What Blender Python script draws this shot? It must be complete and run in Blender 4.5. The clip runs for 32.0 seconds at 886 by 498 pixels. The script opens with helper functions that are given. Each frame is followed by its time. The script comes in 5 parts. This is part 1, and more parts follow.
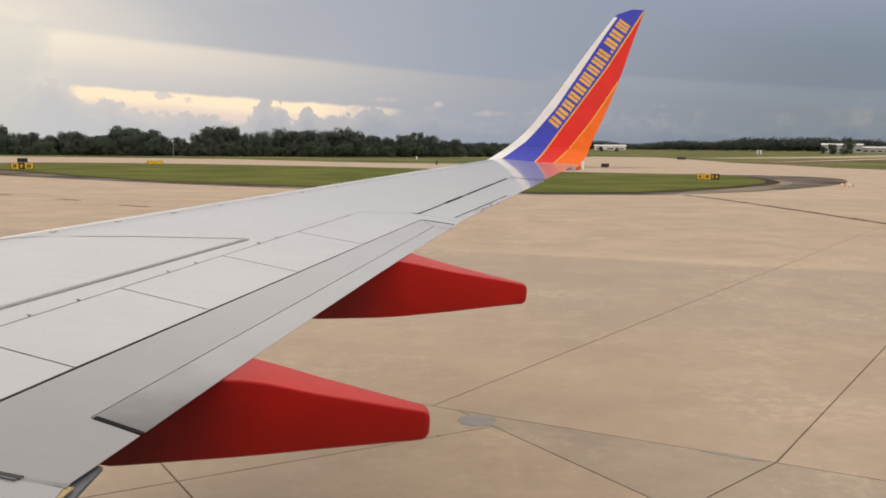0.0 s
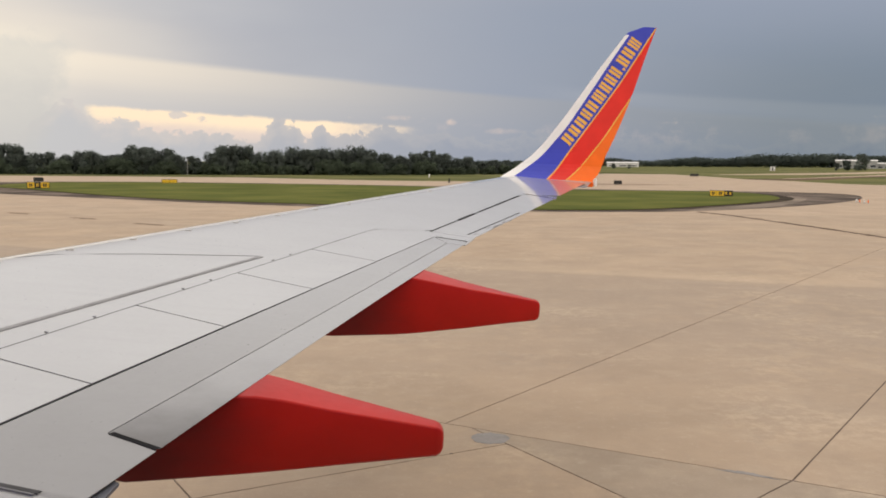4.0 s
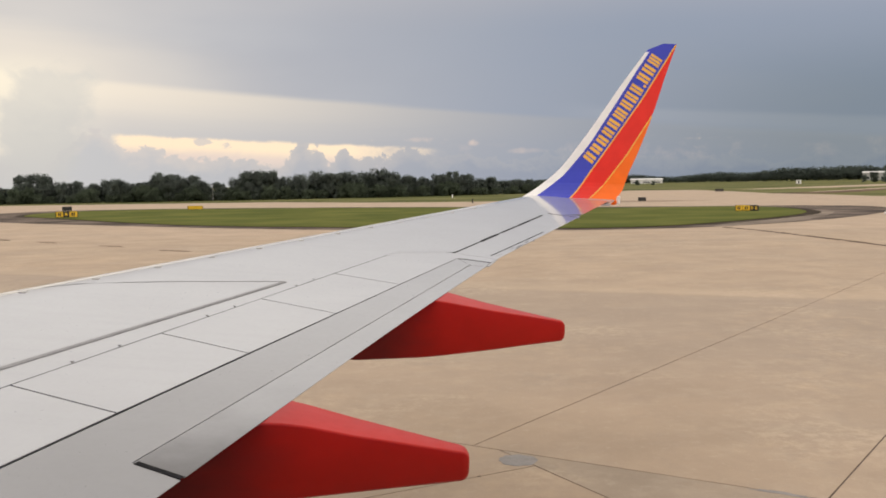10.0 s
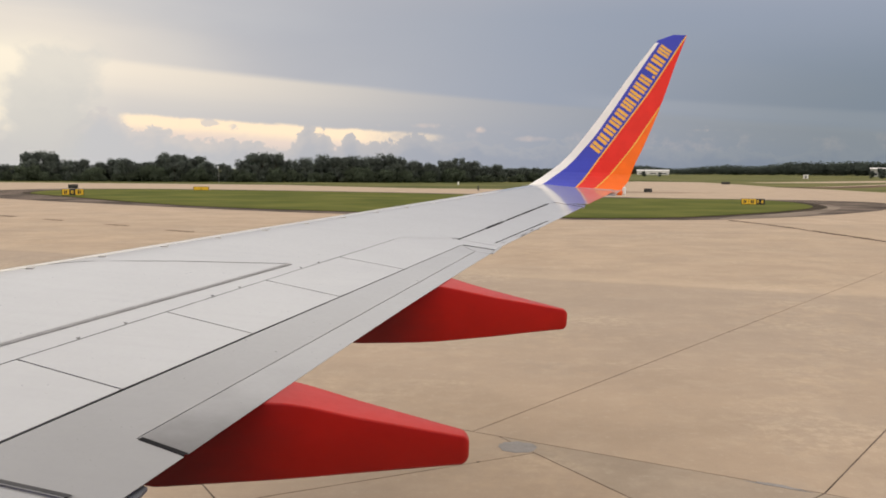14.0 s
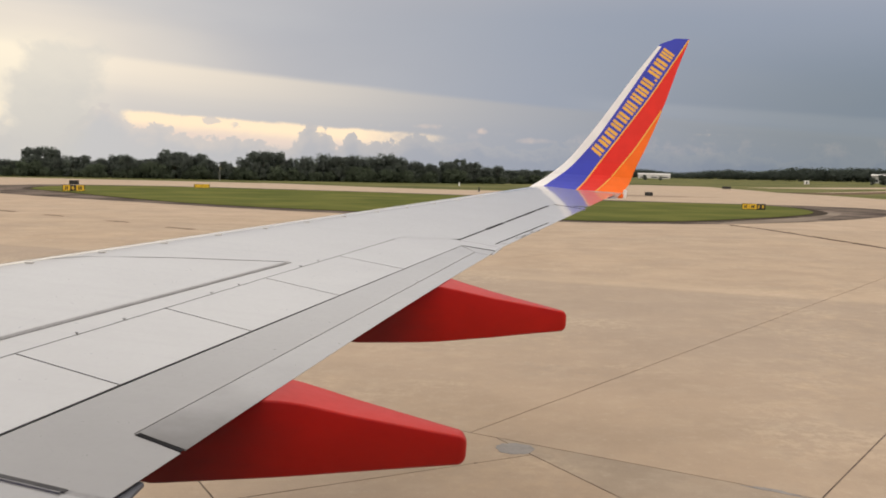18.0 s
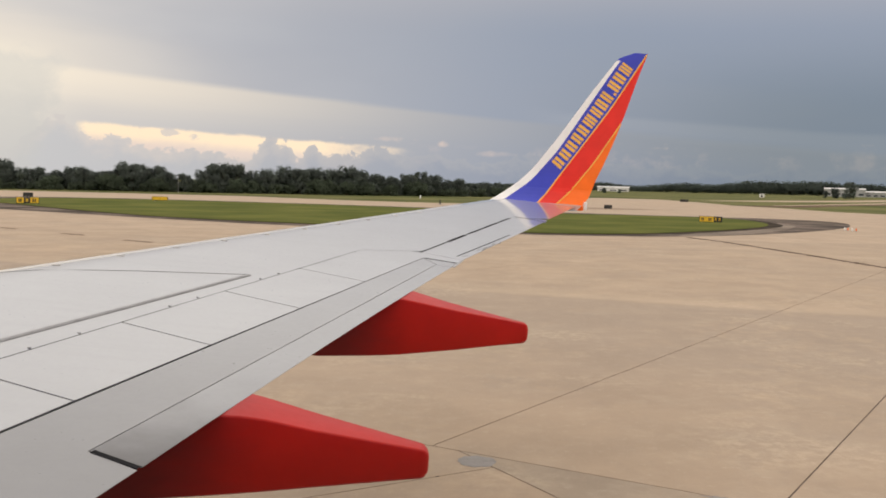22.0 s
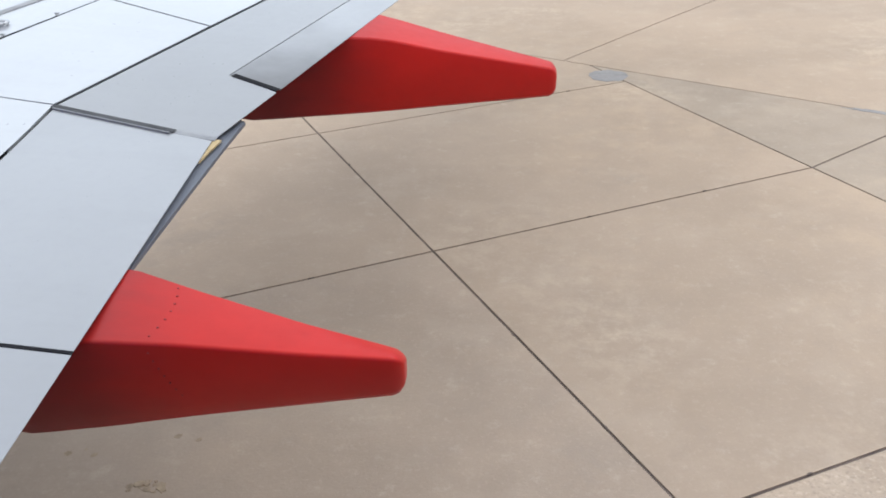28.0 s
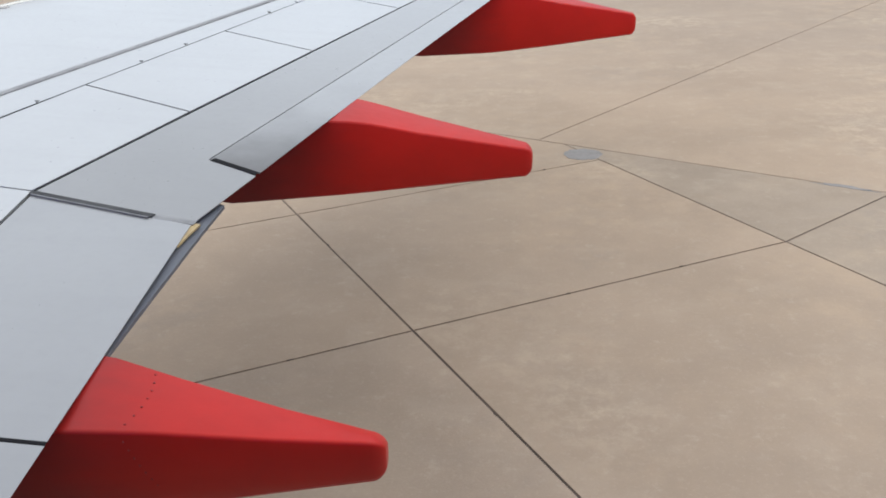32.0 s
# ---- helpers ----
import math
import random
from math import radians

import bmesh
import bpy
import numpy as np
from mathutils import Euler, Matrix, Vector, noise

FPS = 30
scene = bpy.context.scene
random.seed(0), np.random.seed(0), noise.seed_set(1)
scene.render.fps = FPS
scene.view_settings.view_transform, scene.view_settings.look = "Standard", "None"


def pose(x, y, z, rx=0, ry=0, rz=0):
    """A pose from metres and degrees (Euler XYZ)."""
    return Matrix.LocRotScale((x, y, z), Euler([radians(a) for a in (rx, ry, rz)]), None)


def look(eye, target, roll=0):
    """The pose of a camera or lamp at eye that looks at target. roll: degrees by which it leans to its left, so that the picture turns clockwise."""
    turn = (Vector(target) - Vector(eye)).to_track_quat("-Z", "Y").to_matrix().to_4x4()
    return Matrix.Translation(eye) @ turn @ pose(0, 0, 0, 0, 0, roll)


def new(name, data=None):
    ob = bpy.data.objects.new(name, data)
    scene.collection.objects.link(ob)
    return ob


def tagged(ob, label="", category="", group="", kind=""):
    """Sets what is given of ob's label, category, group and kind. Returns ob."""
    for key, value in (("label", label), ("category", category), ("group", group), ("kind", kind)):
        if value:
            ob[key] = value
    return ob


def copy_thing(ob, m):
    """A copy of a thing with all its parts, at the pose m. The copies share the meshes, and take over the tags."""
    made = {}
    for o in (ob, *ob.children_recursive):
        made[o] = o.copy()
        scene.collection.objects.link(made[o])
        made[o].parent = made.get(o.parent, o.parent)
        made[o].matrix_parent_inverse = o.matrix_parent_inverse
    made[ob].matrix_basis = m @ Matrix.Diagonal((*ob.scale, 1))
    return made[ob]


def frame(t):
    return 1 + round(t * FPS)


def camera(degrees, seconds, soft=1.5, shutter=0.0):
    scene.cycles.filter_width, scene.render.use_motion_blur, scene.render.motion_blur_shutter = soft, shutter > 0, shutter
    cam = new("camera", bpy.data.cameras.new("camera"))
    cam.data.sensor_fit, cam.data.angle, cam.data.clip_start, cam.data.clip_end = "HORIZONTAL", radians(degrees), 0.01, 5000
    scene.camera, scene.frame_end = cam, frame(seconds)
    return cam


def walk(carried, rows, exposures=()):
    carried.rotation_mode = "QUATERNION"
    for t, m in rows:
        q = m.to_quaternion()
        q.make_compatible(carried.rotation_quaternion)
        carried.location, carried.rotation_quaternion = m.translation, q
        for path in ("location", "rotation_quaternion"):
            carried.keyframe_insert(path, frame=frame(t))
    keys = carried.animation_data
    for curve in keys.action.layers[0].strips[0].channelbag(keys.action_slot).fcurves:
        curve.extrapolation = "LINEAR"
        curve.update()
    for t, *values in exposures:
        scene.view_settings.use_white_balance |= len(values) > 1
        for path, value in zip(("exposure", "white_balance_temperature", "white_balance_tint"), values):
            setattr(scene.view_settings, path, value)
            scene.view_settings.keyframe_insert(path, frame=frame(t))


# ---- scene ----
cam = camera(52.6, 32.0, soft=1.8)
PATH = [
    (0, (0.022, 0.067, 4.07), (0.12, 2.051, 3.838), 0.6),
    (0.5, (0.023, 0.049, 4.066), (0.115, 2.038, 3.88), 1.1),
    (1, (0.019, 0.054, 4.066), (0.118, 2.044, 3.901), 1.3),
    (1.5, (0.021, 0.036, 4.067), (0.122, 2.028, 3.919), 1.5),
    (2, (0.023, 0.041, 4.07), (0.127, 2.033, 3.922), 1.0),
    (2.5, (0.02, 0.035, 4.066), (0.126, 2.027, 3.911), 0.6),
    (4.5, (0.018, 0.044, 4.067), (0.072, 2.033, 3.869), 0.3),
    (5, (0.027, 0.04, 4.068), (0.061, 2.03, 3.87), 0.1),
    (5.5, (0.027, 0.016, 4.075), (0.018, 2.0, 3.821), -0.3),
    (6, (0.031, 0.042, 4.071), (-0.02, 2.02, 3.781), -0.1),
    (6.5, (0.034, 0.009, 4.081), (-0.036, 1.982, 3.765), -0.1),
    (7, (0.037, 0.022, 4.08), (-0.035, 2.002, 3.802), -0.2),
    (7.5, (0.036, 0.026, 4.079), (-0.024, 2.015, 3.876), -0.7),
    (8, (0.041, 0.034, 4.078), (-0.05, 2.026, 3.93), -1.9),
    (8.5, (0.042, 0.05, 4.082), (-0.016, 2.043, 3.919), -2.4),
    (9, (0.042, 0.034, 4.08), (-0.001, 2.025, 3.895), -1.9),
    (9.5, (0.038, 0.053, 4.078), (0.032, 2.045, 3.901), -1.4),
    (10, (0.034, 0.064, 4.076), (0.049, 2.058, 3.929), -0.9),
    (10.5, (0.036, 0.052, 4.077), (0.06, 2.047, 3.941), -0.6),
    (11, (0.034, 0.06, 4.074), (0.062, 2.055, 3.939), -0.4),
    (11.5, (0.033, 0.058, 4.072), (0.068, 2.053, 3.933), -0.2),
    (12, (0.035, 0.059, 4.072), (0.078, 2.054, 3.935), -0.1),
    (12.5, (0.034, 0.061, 4.077), (0.088, 2.056, 3.952), 0.0),
    (13, (0.027, 0.061, 4.069), (0.085, 2.056, 3.943), 0.1),
    (13.5, (0.029, 0.037, 4.073), (0.042, 2.029, 3.903), 0.2),
    (15.5, (0.035, 0.024, 4.075), (0.038, 2.016, 3.893), 0.7),
    (16, (0.037, 0.039, 4.073), (0.064, 2.033, 3.92), 0.9),
    (16.5, (0.032, 0.028, 4.076), (0.077, 2.026, 3.989), 0.8),
    (17, (0.033, 0.029, 4.065), (0.046, 2.027, 3.994), 0.8),
    (17.5, (0.036, 0.029, 4.071), (0.046, 2.026, 3.961), 0.4),
    (18, (0.032, 0.03, 4.069), (0.037, 2.022, 3.894), 1.2),
    (18.5, (0.032, 0.013, 4.064), (0.027, 2.003, 3.866), 0.9),
    (19, (0.03, 0.062, 4.059), (0.052, 2.052, 3.86), 1.3),
    (19.5, (0.024, 0.049, 4.056), (0.099, 2.032, 3.807), 0.6),
    (20, (0.03, 0.049, 4.072), (0.104, 2.034, 3.84), -0.1),
    (20.5, (0.032, 0.056, 4.067), (0.108, 2.043, 3.852), 0.6),
    (21, (0.027, 0.048, 4.067), (0.111, 2.038, 3.89), 0.8),
    (21.5, (0.032, 0.046, 4.068), (0.111, 2.038, 3.908), 1.0),
    (22, (0.028, 0.051, 4.064), (0.119, 2.043, 3.919), 1.3),
    (22.5, (0.028, 0.057, 4.058), (0.124, 2.048, 3.889), 1.4),
    (23, (0.03, 0.045, 4.06), (0.131, 2.035, 3.888), 1.8),
    (23.5, (0.01, 0.052, 4.021), (0.136, 2.034, 3.792), 2.9),
    (24, (0.021, 0.036, 4.049), (0.047, 1.974, 3.553), 1.5),
    (24.3, (0.048, 0.053, 4.06), (0.029, 1.928, 3.364), 0.4),
    (24.5, (0.029, 0.046, 4.052), (0.009, 1.91, 3.326), -0.1),
    (24.6, (0.058, 0.034, 4.076), (0.01, 1.872, 3.288), -0.6),
    (25, (0.054, 0.046, 4.082), (-0.097, 1.807, 3.148), -0.2),
    (25.5, (0.046, 0.059, 4.067), (-0.111, 1.72, 2.964), -0.7),
    (27.5, (0.047, 0.065, 4.091), (-0.154, 1.778, 3.08), -2.1),
    (28, (0.052, 0.057, 4.088), (-0.137, 1.806, 3.137), -2.2),
    (28.5, (0.049, 0.063, 4.084), (-0.124, 1.781, 3.075), -2.1),
    (29, (0.048, 0.068, 4.083), (-0.1, 1.759, 3.025), -2.3),
    (29.5, (0.046, 0.069, 4.088), (-0.115, 1.768, 3.046), -2.5),
    (30, (0.048, 0.065, 4.089), (-0.11, 1.81, 3.124), -2.4),
    (30.5, (0.048, 0.06, 4.092), (-0.108, 1.835, 3.183), -2.3),
    (31, (0.051, 0.062, 4.092), (-0.103, 1.854, 3.218), -2.3),
    (31.5, (0.051, 0.058, 4.096), (-0.096, 1.865, 3.251), -2.3),
    (32, (0.05, 0.059, 4.099), (-0.093, 1.888, 3.302), -2.3),
]
walk(cam, [(t, look(eye, target, roll)) for t, eye, target, roll in PATH],
     exposures=[(0, 0.13, 6800, 11), (4.5, 0.13, 6750, 11), (6.0, 0.11, 6550, 11), (7.0, 0.11, 6550, 11), (8.5, 0.14, 6700, 11), (13.0, 0.15, 6800, 11), (16.0, 0.15, 6700, 11), (18.0, 0.15, 6880, 11), (20.0, 0.12, 6780, 11), (23.4, 0.14, 6800, 11), (24.0, 0.0, 6050, 9), (24.4, 0.01, 5850, 8), (25.0, 0.37, 5600, 5.5), (26.5, 0.62, 5580, 5.5), (28.0, 0.80, 5600, 6), (29.0, 0.88, 5380, 5), (30.0, 0.88, 5330, 5), (31.0, 0.67, 5680, 6), (32, 0.47, 5780, 6.5)])

# ---- light ----
SUN_AZ, SUN_EL = 58.0, 52.0            # degrees: from +y towards +x, above the horizon


def N(tree, kind, **values):
    node = tree.nodes.new(kind)
    for key, value in values.items():
        node.inputs[key].default_value = value
    return node


def math_node(tree, op, a, b=None, c=None, clamp=False):
    node = tree.nodes.new("ShaderNodeMath")
    node.operation, node.use_clamp = op, clamp
    for k, v in enumerate((a, b, c)):
        if v is None:
            continue
        if isinstance(v, (int, float)):
            node.inputs[k].default_value = v
        else:
            tree.links.new(v, node.inputs[k])
    return node.outputs[0]


def mix(tree, fac, a, b, kind="MIX"):
    node = tree.nodes.new("ShaderNodeMix")
    node.data_type, node.blend_type = "RGBA", kind
    for k, v in ((0, fac), (6, a), (7, b)):
        if isinstance(v, (int, float)):
            node.inputs[k].default_value = v
        elif isinstance(v, tuple):
            node.inputs[k].default_value = (*v, 1)
        else:
            tree.links.new(v, node.inputs[k])
    return node.outputs[2]


def smooth(tree, x, lo, hi):
    node = tree.nodes.new("ShaderNodeMapRange")
    node.interpolation_type = "SMOOTHSTEP"
    node.inputs[1].default_value, node.inputs[2].default_value = lo, hi
    tree.links.new(x, node.inputs[0])
    return node.outputs[0]


def make_world():
    world = bpy.data.worlds.new("evening_sky")
    scene.world = world
    world.use_nodes = True
    t = world.node_tree
    t.nodes.clear()
    sky = t.nodes.new("ShaderNodeTexSky")
    sky.sky_type, sky.sun_disc = "NISHITA", False
    sky.sun_elevation, sky.sun_rotation = radians(SUN_EL), radians(SUN_AZ)
    sky.air_density, sky.dust_density = 1.5, 3.0
    co = N(t, "ShaderNodeTexCoord").outputs["Generated"]
    sep = N(t, "ShaderNodeSeparateXYZ")
    t.links.new(co, sep.inputs[0])
    x, y, z = sep.outputs
    az = math_node(t, "MULTIPLY", math_node(t, "ARCTAN2", x, y), 57.296)
    el = math_node(t, "MULTIPLY", math_node(t, "ARCSINE", z), 57.296)

    def cloud_noise(sx, sy, scale, detail, rough, seed, distort=0.0):
        v = N(t, "ShaderNodeCombineXYZ")
        t.links.new(math_node(t, "MULTIPLY", az, sx), v.inputs[0])
        t.links.new(math_node(t, "MULTIPLY", el, sy), v.inputs[1])
        v.inputs[2].default_value = seed
        n = N(t, "ShaderNodeTexNoise", Scale=scale, Detail=detail, Roughness=rough, Distortion=distort)
        t.links.new(v.outputs[0], n.inputs["Vector"])
        return n.outputs["Fac"]

    def inv(v):
        return math_node(t, "SUBTRACT", 1.0, v)

    def mul(a, b):
        return math_node(t, "MULTIPLY", a, b)

    def add(a, b):
        return math_node(t, "ADD", a, b)

    def sub(a, b):
        return math_node(t, "SUBTRACT", a, b)

    def bump_at(centre, width, height):
        d = math_node(t, "DIVIDE", sub(az, centre), width)
        return mul(math_node(t, "POWER", 2.718, mul(mul(d, d), -1.0)), height)

    broad = cloud_noise(0.05, 0.16, 1.0, 4, 0.5, 3.1)
    streak = cloud_noise(0.035, 0.40, 1.0, 5, 0.55, 8.7, 0.4)
    puff = cloud_noise(0.42, 0.50, 1.0, 7, 0.58, 14.2)
    curl = cloud_noise(0.9, 1.1, 1.0, 6, 0.6, 21.7, 0.6)
    # left side paler and warmer, right side slate blue
    side = smooth(t, az, -27.0, 14.0)
    wob = mul(sub(streak, 0.5), 1.5)
    elt = add(add(el, mul(az, 0.085)), add(wob, 0.75))
    lip = add(add(el, mul(az, 0.085)), add(mul(sub(streak, 0.5), 0.7), 0.75))
    high = mix(t, side, (0.56, 0.56, 0.57), (0.27, 0.318, 0.41))
    high = mix(t, mul(smooth(t, broad, 0.38, 0.68), 0.8), high, mix(t, side, (0.46, 0.47, 0.51), (0.295, 0.335, 0.415)))
    high = mix(t, mul(smooth(t, el, 9.0, 14.0), 0.6), high, (0.47, 0.46, 0.48))
    mid = mix(t, side, (0.62, 0.60, 0.58), (0.285, 0.325, 0.405))
    cream = mix(t, smooth(t, az, -26.0, 12.0), (0.84, 0.765, 0.655), (0.315, 0.345, 0.405))
    low = mix(t, side, (0.53, 0.54, 0.56), (0.26, 0.30, 0.385))
    # long bank: dark above, a cream streak under its lip, fading downwards
    col = mix(t, smooth(t, elt, 2.2, 5.2), mid, cream)
    col = mix(t, mul(smooth(t, lip, 5.15, 5.65), add(0.35, mul(smooth(t, add(az, mul(el, 1.0)), -17.0, -1.0), 0.62))), col, high)
    # a second, softer lip higher up, lost towards the right
    col = mix(t, mul(smooth(t, elt, 7.1, 8.6), add(0.62, mul(smooth(t, az, -22.0, 0.0), 0.38))), col, high)
    # pale veil further right
    pale = mul(mul(smooth(t, elt, 5.0, 5.8), inv(smooth(t, elt, 6.1, 6.7))), smooth(t, az, 6.0, 13.0))
    col = mix(t, mul(pale, 0.22), col, (0.50, 0.51, 0.55))
    # bright opening far to the left
    glow = mul(inv(smooth(t, az, -26.0, -18.5)), mul(inv(smooth(t, add(el, wob), 6.6, 8.4)), smooth(t, el, 0.8, 3.0)))
    col = mix(t, mul(glow, 0.5), col, (0.94, 0.87, 0.70))
    # peach gap under the bank of cloud
    elg = add(add(el, mul(az, 0.052)), mul(sub(curl, 0.5), 0.35))
    gap = mul(inv(smooth(t, elg, 2.05, 2.30)), smooth(t, el, 0.6, 1.6))
    gap = mul(gap, smooth(t, add(az, mul(sub(curl, 0.5), 1.6)), -19.9, -18.9))
    gap = mul(gap, inv(smooth(t, add(az, mul(sub(puff, 0.5), 8.0)), -5.0, 1.0)))
    col = mix(t, gap, col, mix(t, smooth(t, elg, 1.0, 1.75), (0.74, 0.63, 0.57), mix(t, smooth(t, az, -26.0, -17.0), (0.93, 0.84, 0.66), (0.96, 0.785, 0.58))))
    # cumulus heads in front of it
    top = add(0.5, mul(puff, 1.7))
    for centre, width, height in ((-20.6, 1.7, 2.1), (-17.2, 1.6, 0.8), (-13.5, 1.6, 0.4), (-8.4, 0.6, 1.4), (-7.4, 0.45, 1.0), (-5.7, 0.5, 1.0), (-1.6, 1.4, 1.1), (2.5, 1.5, 0.6), (7.5, 1.6, 0.5)):
        top = add(top, bump_at(centre, width, height))
    depth = add(sub(top, el), mul(sub(curl, 0.5), 2.2))
    heads = smooth(t, depth, -0.06, 0.14)
    lit = mix(t, side, (0.62, 0.59, 0.57), (0.32, 0.35, 0.41))
    col = mix(t, mul(heads, 0.92), col, mix(t, smooth(t, depth, 0.0, 1.3), lit, low))
    # a loose shred of cloud in the gap
    for centre, height, wide in ((-14.4, 2.75, 0.75), (-13.0, 2.5, 0.5)):
        shred = add(add(bump_at(centre, wide, 1.0), mul(sub(curl, 0.5), 2.4)), mul(mul(sub(el, height), sub(el, height)), -6.0))
        col = mix(t, mul(smooth(t, shred, 0.45, 0.7), 0.75), col, (0.58, 0.555, 0.55))
    # small sunlit breaks further along the bank
    for centre, height, wide, amount in ((-1.0, 2.75, 0.9, 0.55), (2.4, 2.5, 0.55, 0.6), (5.7, 1.95, 0.9, 0.35)):
        shred = add(add(bump_at(centre, wide, 1.0), mul(sub(curl, 0.5), 2.6)), mul(mul(sub(el, height), sub(el, height)), -16.0))
        col = mix(t, mul(smooth(t, shred, 0.1, 1.5), amount), col, (0.78, 0.62, 0.53))
    # tall cloud tower to the left
    lean = add(-24.6, mul(el, 0.30))
    wide = add(3.5, mul(el, -0.12))
    body = sub(1.0, math_node(t, "DIVIDE", math_node(t, "ABSOLUTE", sub(az, lean)), wide))
    body = add(body, mul(sub(puff, 0.5), 1.5))
    body = mul(smooth(t, body, 0.0, 0.5), inv(smooth(t, add(el, mul(sub(curl, 0.5), 2.0)), 6.2, 7.4)))
    col = mix(t, mul(body, 0.72), col, mix(t, smooth(t, add(el, mul(sub(curl, 0.5), 3.0)), 2.0, 6.5), (0.535, 0.54, 0.535), (0.63, 0.62, 0.585)))
    # warm break in the cloud at its foot
    warm = mul(smooth(t, add(add(bump_at(-27.6, 2.0, 1.0), mul(sub(curl, 0.5), 3.2)), mul(mul(sub(el, 2.6), sub(el, 2.6)), -0.55)), 0.3, 0.9), 0.6)
    col = mix(t, mul(warm, inv(smooth(t, az, -26.8, -24.8))), col, (0.92, 0.81, 0.64))
    # small pinkish puffs low on the right
    pink = mul(smooth(t, puff, 0.52, 0.72), mul(mul(smooth(t, el, 1.0, 1.5), inv(smooth(t, el, 2.0, 2.6))), smooth(t, az, -6.0, 0.0)))
    col = mix(t, mul(pink, 0.4), col, (0.55, 0.49, 0.49))
    # slate dusk deepening to the right
    col = mix(t, mul(smooth(t, az, 5.0, 26.0), inv(smooth(t, el, 4.0, 10.5))), col, mix(t, 1.0, col, (0.68, 0.73, 0.72), "MULTIPLY"))
    # overhead and behind the aircraft: even grey cloud
    col = mix(t, smooth(t, el, 11.0, 24.0), col, mix(t, smooth(t, el, 18.0, 62.0), (0.815, 0.812, 0.82), (1.04, 0.995, 0.965)))
    round_back = mul(smooth(t, math_node(t, "ABSOLUTE", az), 48.0, 110.0), mul(smooth(t, el, -1.0, 8.0), inv(smooth(t, el, 20.0, 50.0))))
    col = mix(t, mul(round_back, add(0.55, mul(broad, 0.6))), col, (0.62, 0.58, 0.54))
    # unseen sky at the back: dimmed to shade fairings, low evening light for winglet
    col = mix(t, mul(smooth(t, mul(y, -1.0), -0.2, 0.6), smooth(t, el, 14.0, 38.0)), col, mix(t, 1.0, col, (0.62, 0.61, 0.60), "MULTIPLY"))
    west = mul(smooth(t, mul(y, -1.0), 0.0, 0.7), mul(smooth(t, el, 3.0, 14.0), inv(smooth(t, el, 22.0, 44.0))))
    col = mix(t, west, col, (1.75, 1.6, 1.46))
    col = mix(t, mul(smooth(t, x, 0.1, 0.7), smooth(t, el, 11.0, 30.0)), col, mix(t, 1.0, col, (0.8, 0.8, 0.8), "MULTIPLY"))
    bg = N(t, "ShaderNodeBackground", Strength=1.0)
    out = N(t, "ShaderNodeOutputWorld")
    t.links.new(mix(t, 0.985, mix(t, 1.0, sky.outputs[0], (0.08, 0.08, 0.08), "MULTIPLY"), col), bg.inputs["Color"])
    t.links.new(bg.outputs[0], out.inputs["Surface"])


make_world()
sun = new("sun", bpy.data.lights.new("sun", "SUN"))
sun.data.energy, sun.data.angle, sun.data.color = 0.6, radians(30), (1.0, 0.88, 0.72)
sa, se = radians(SUN_AZ), radians(SUN_EL)
sun.matrix_world = look((60 * math.sin(sa) * math.cos(se), 60 * math.cos(sa) * math.cos(se), 60 * math.sin(se)), (0, 0, 0))


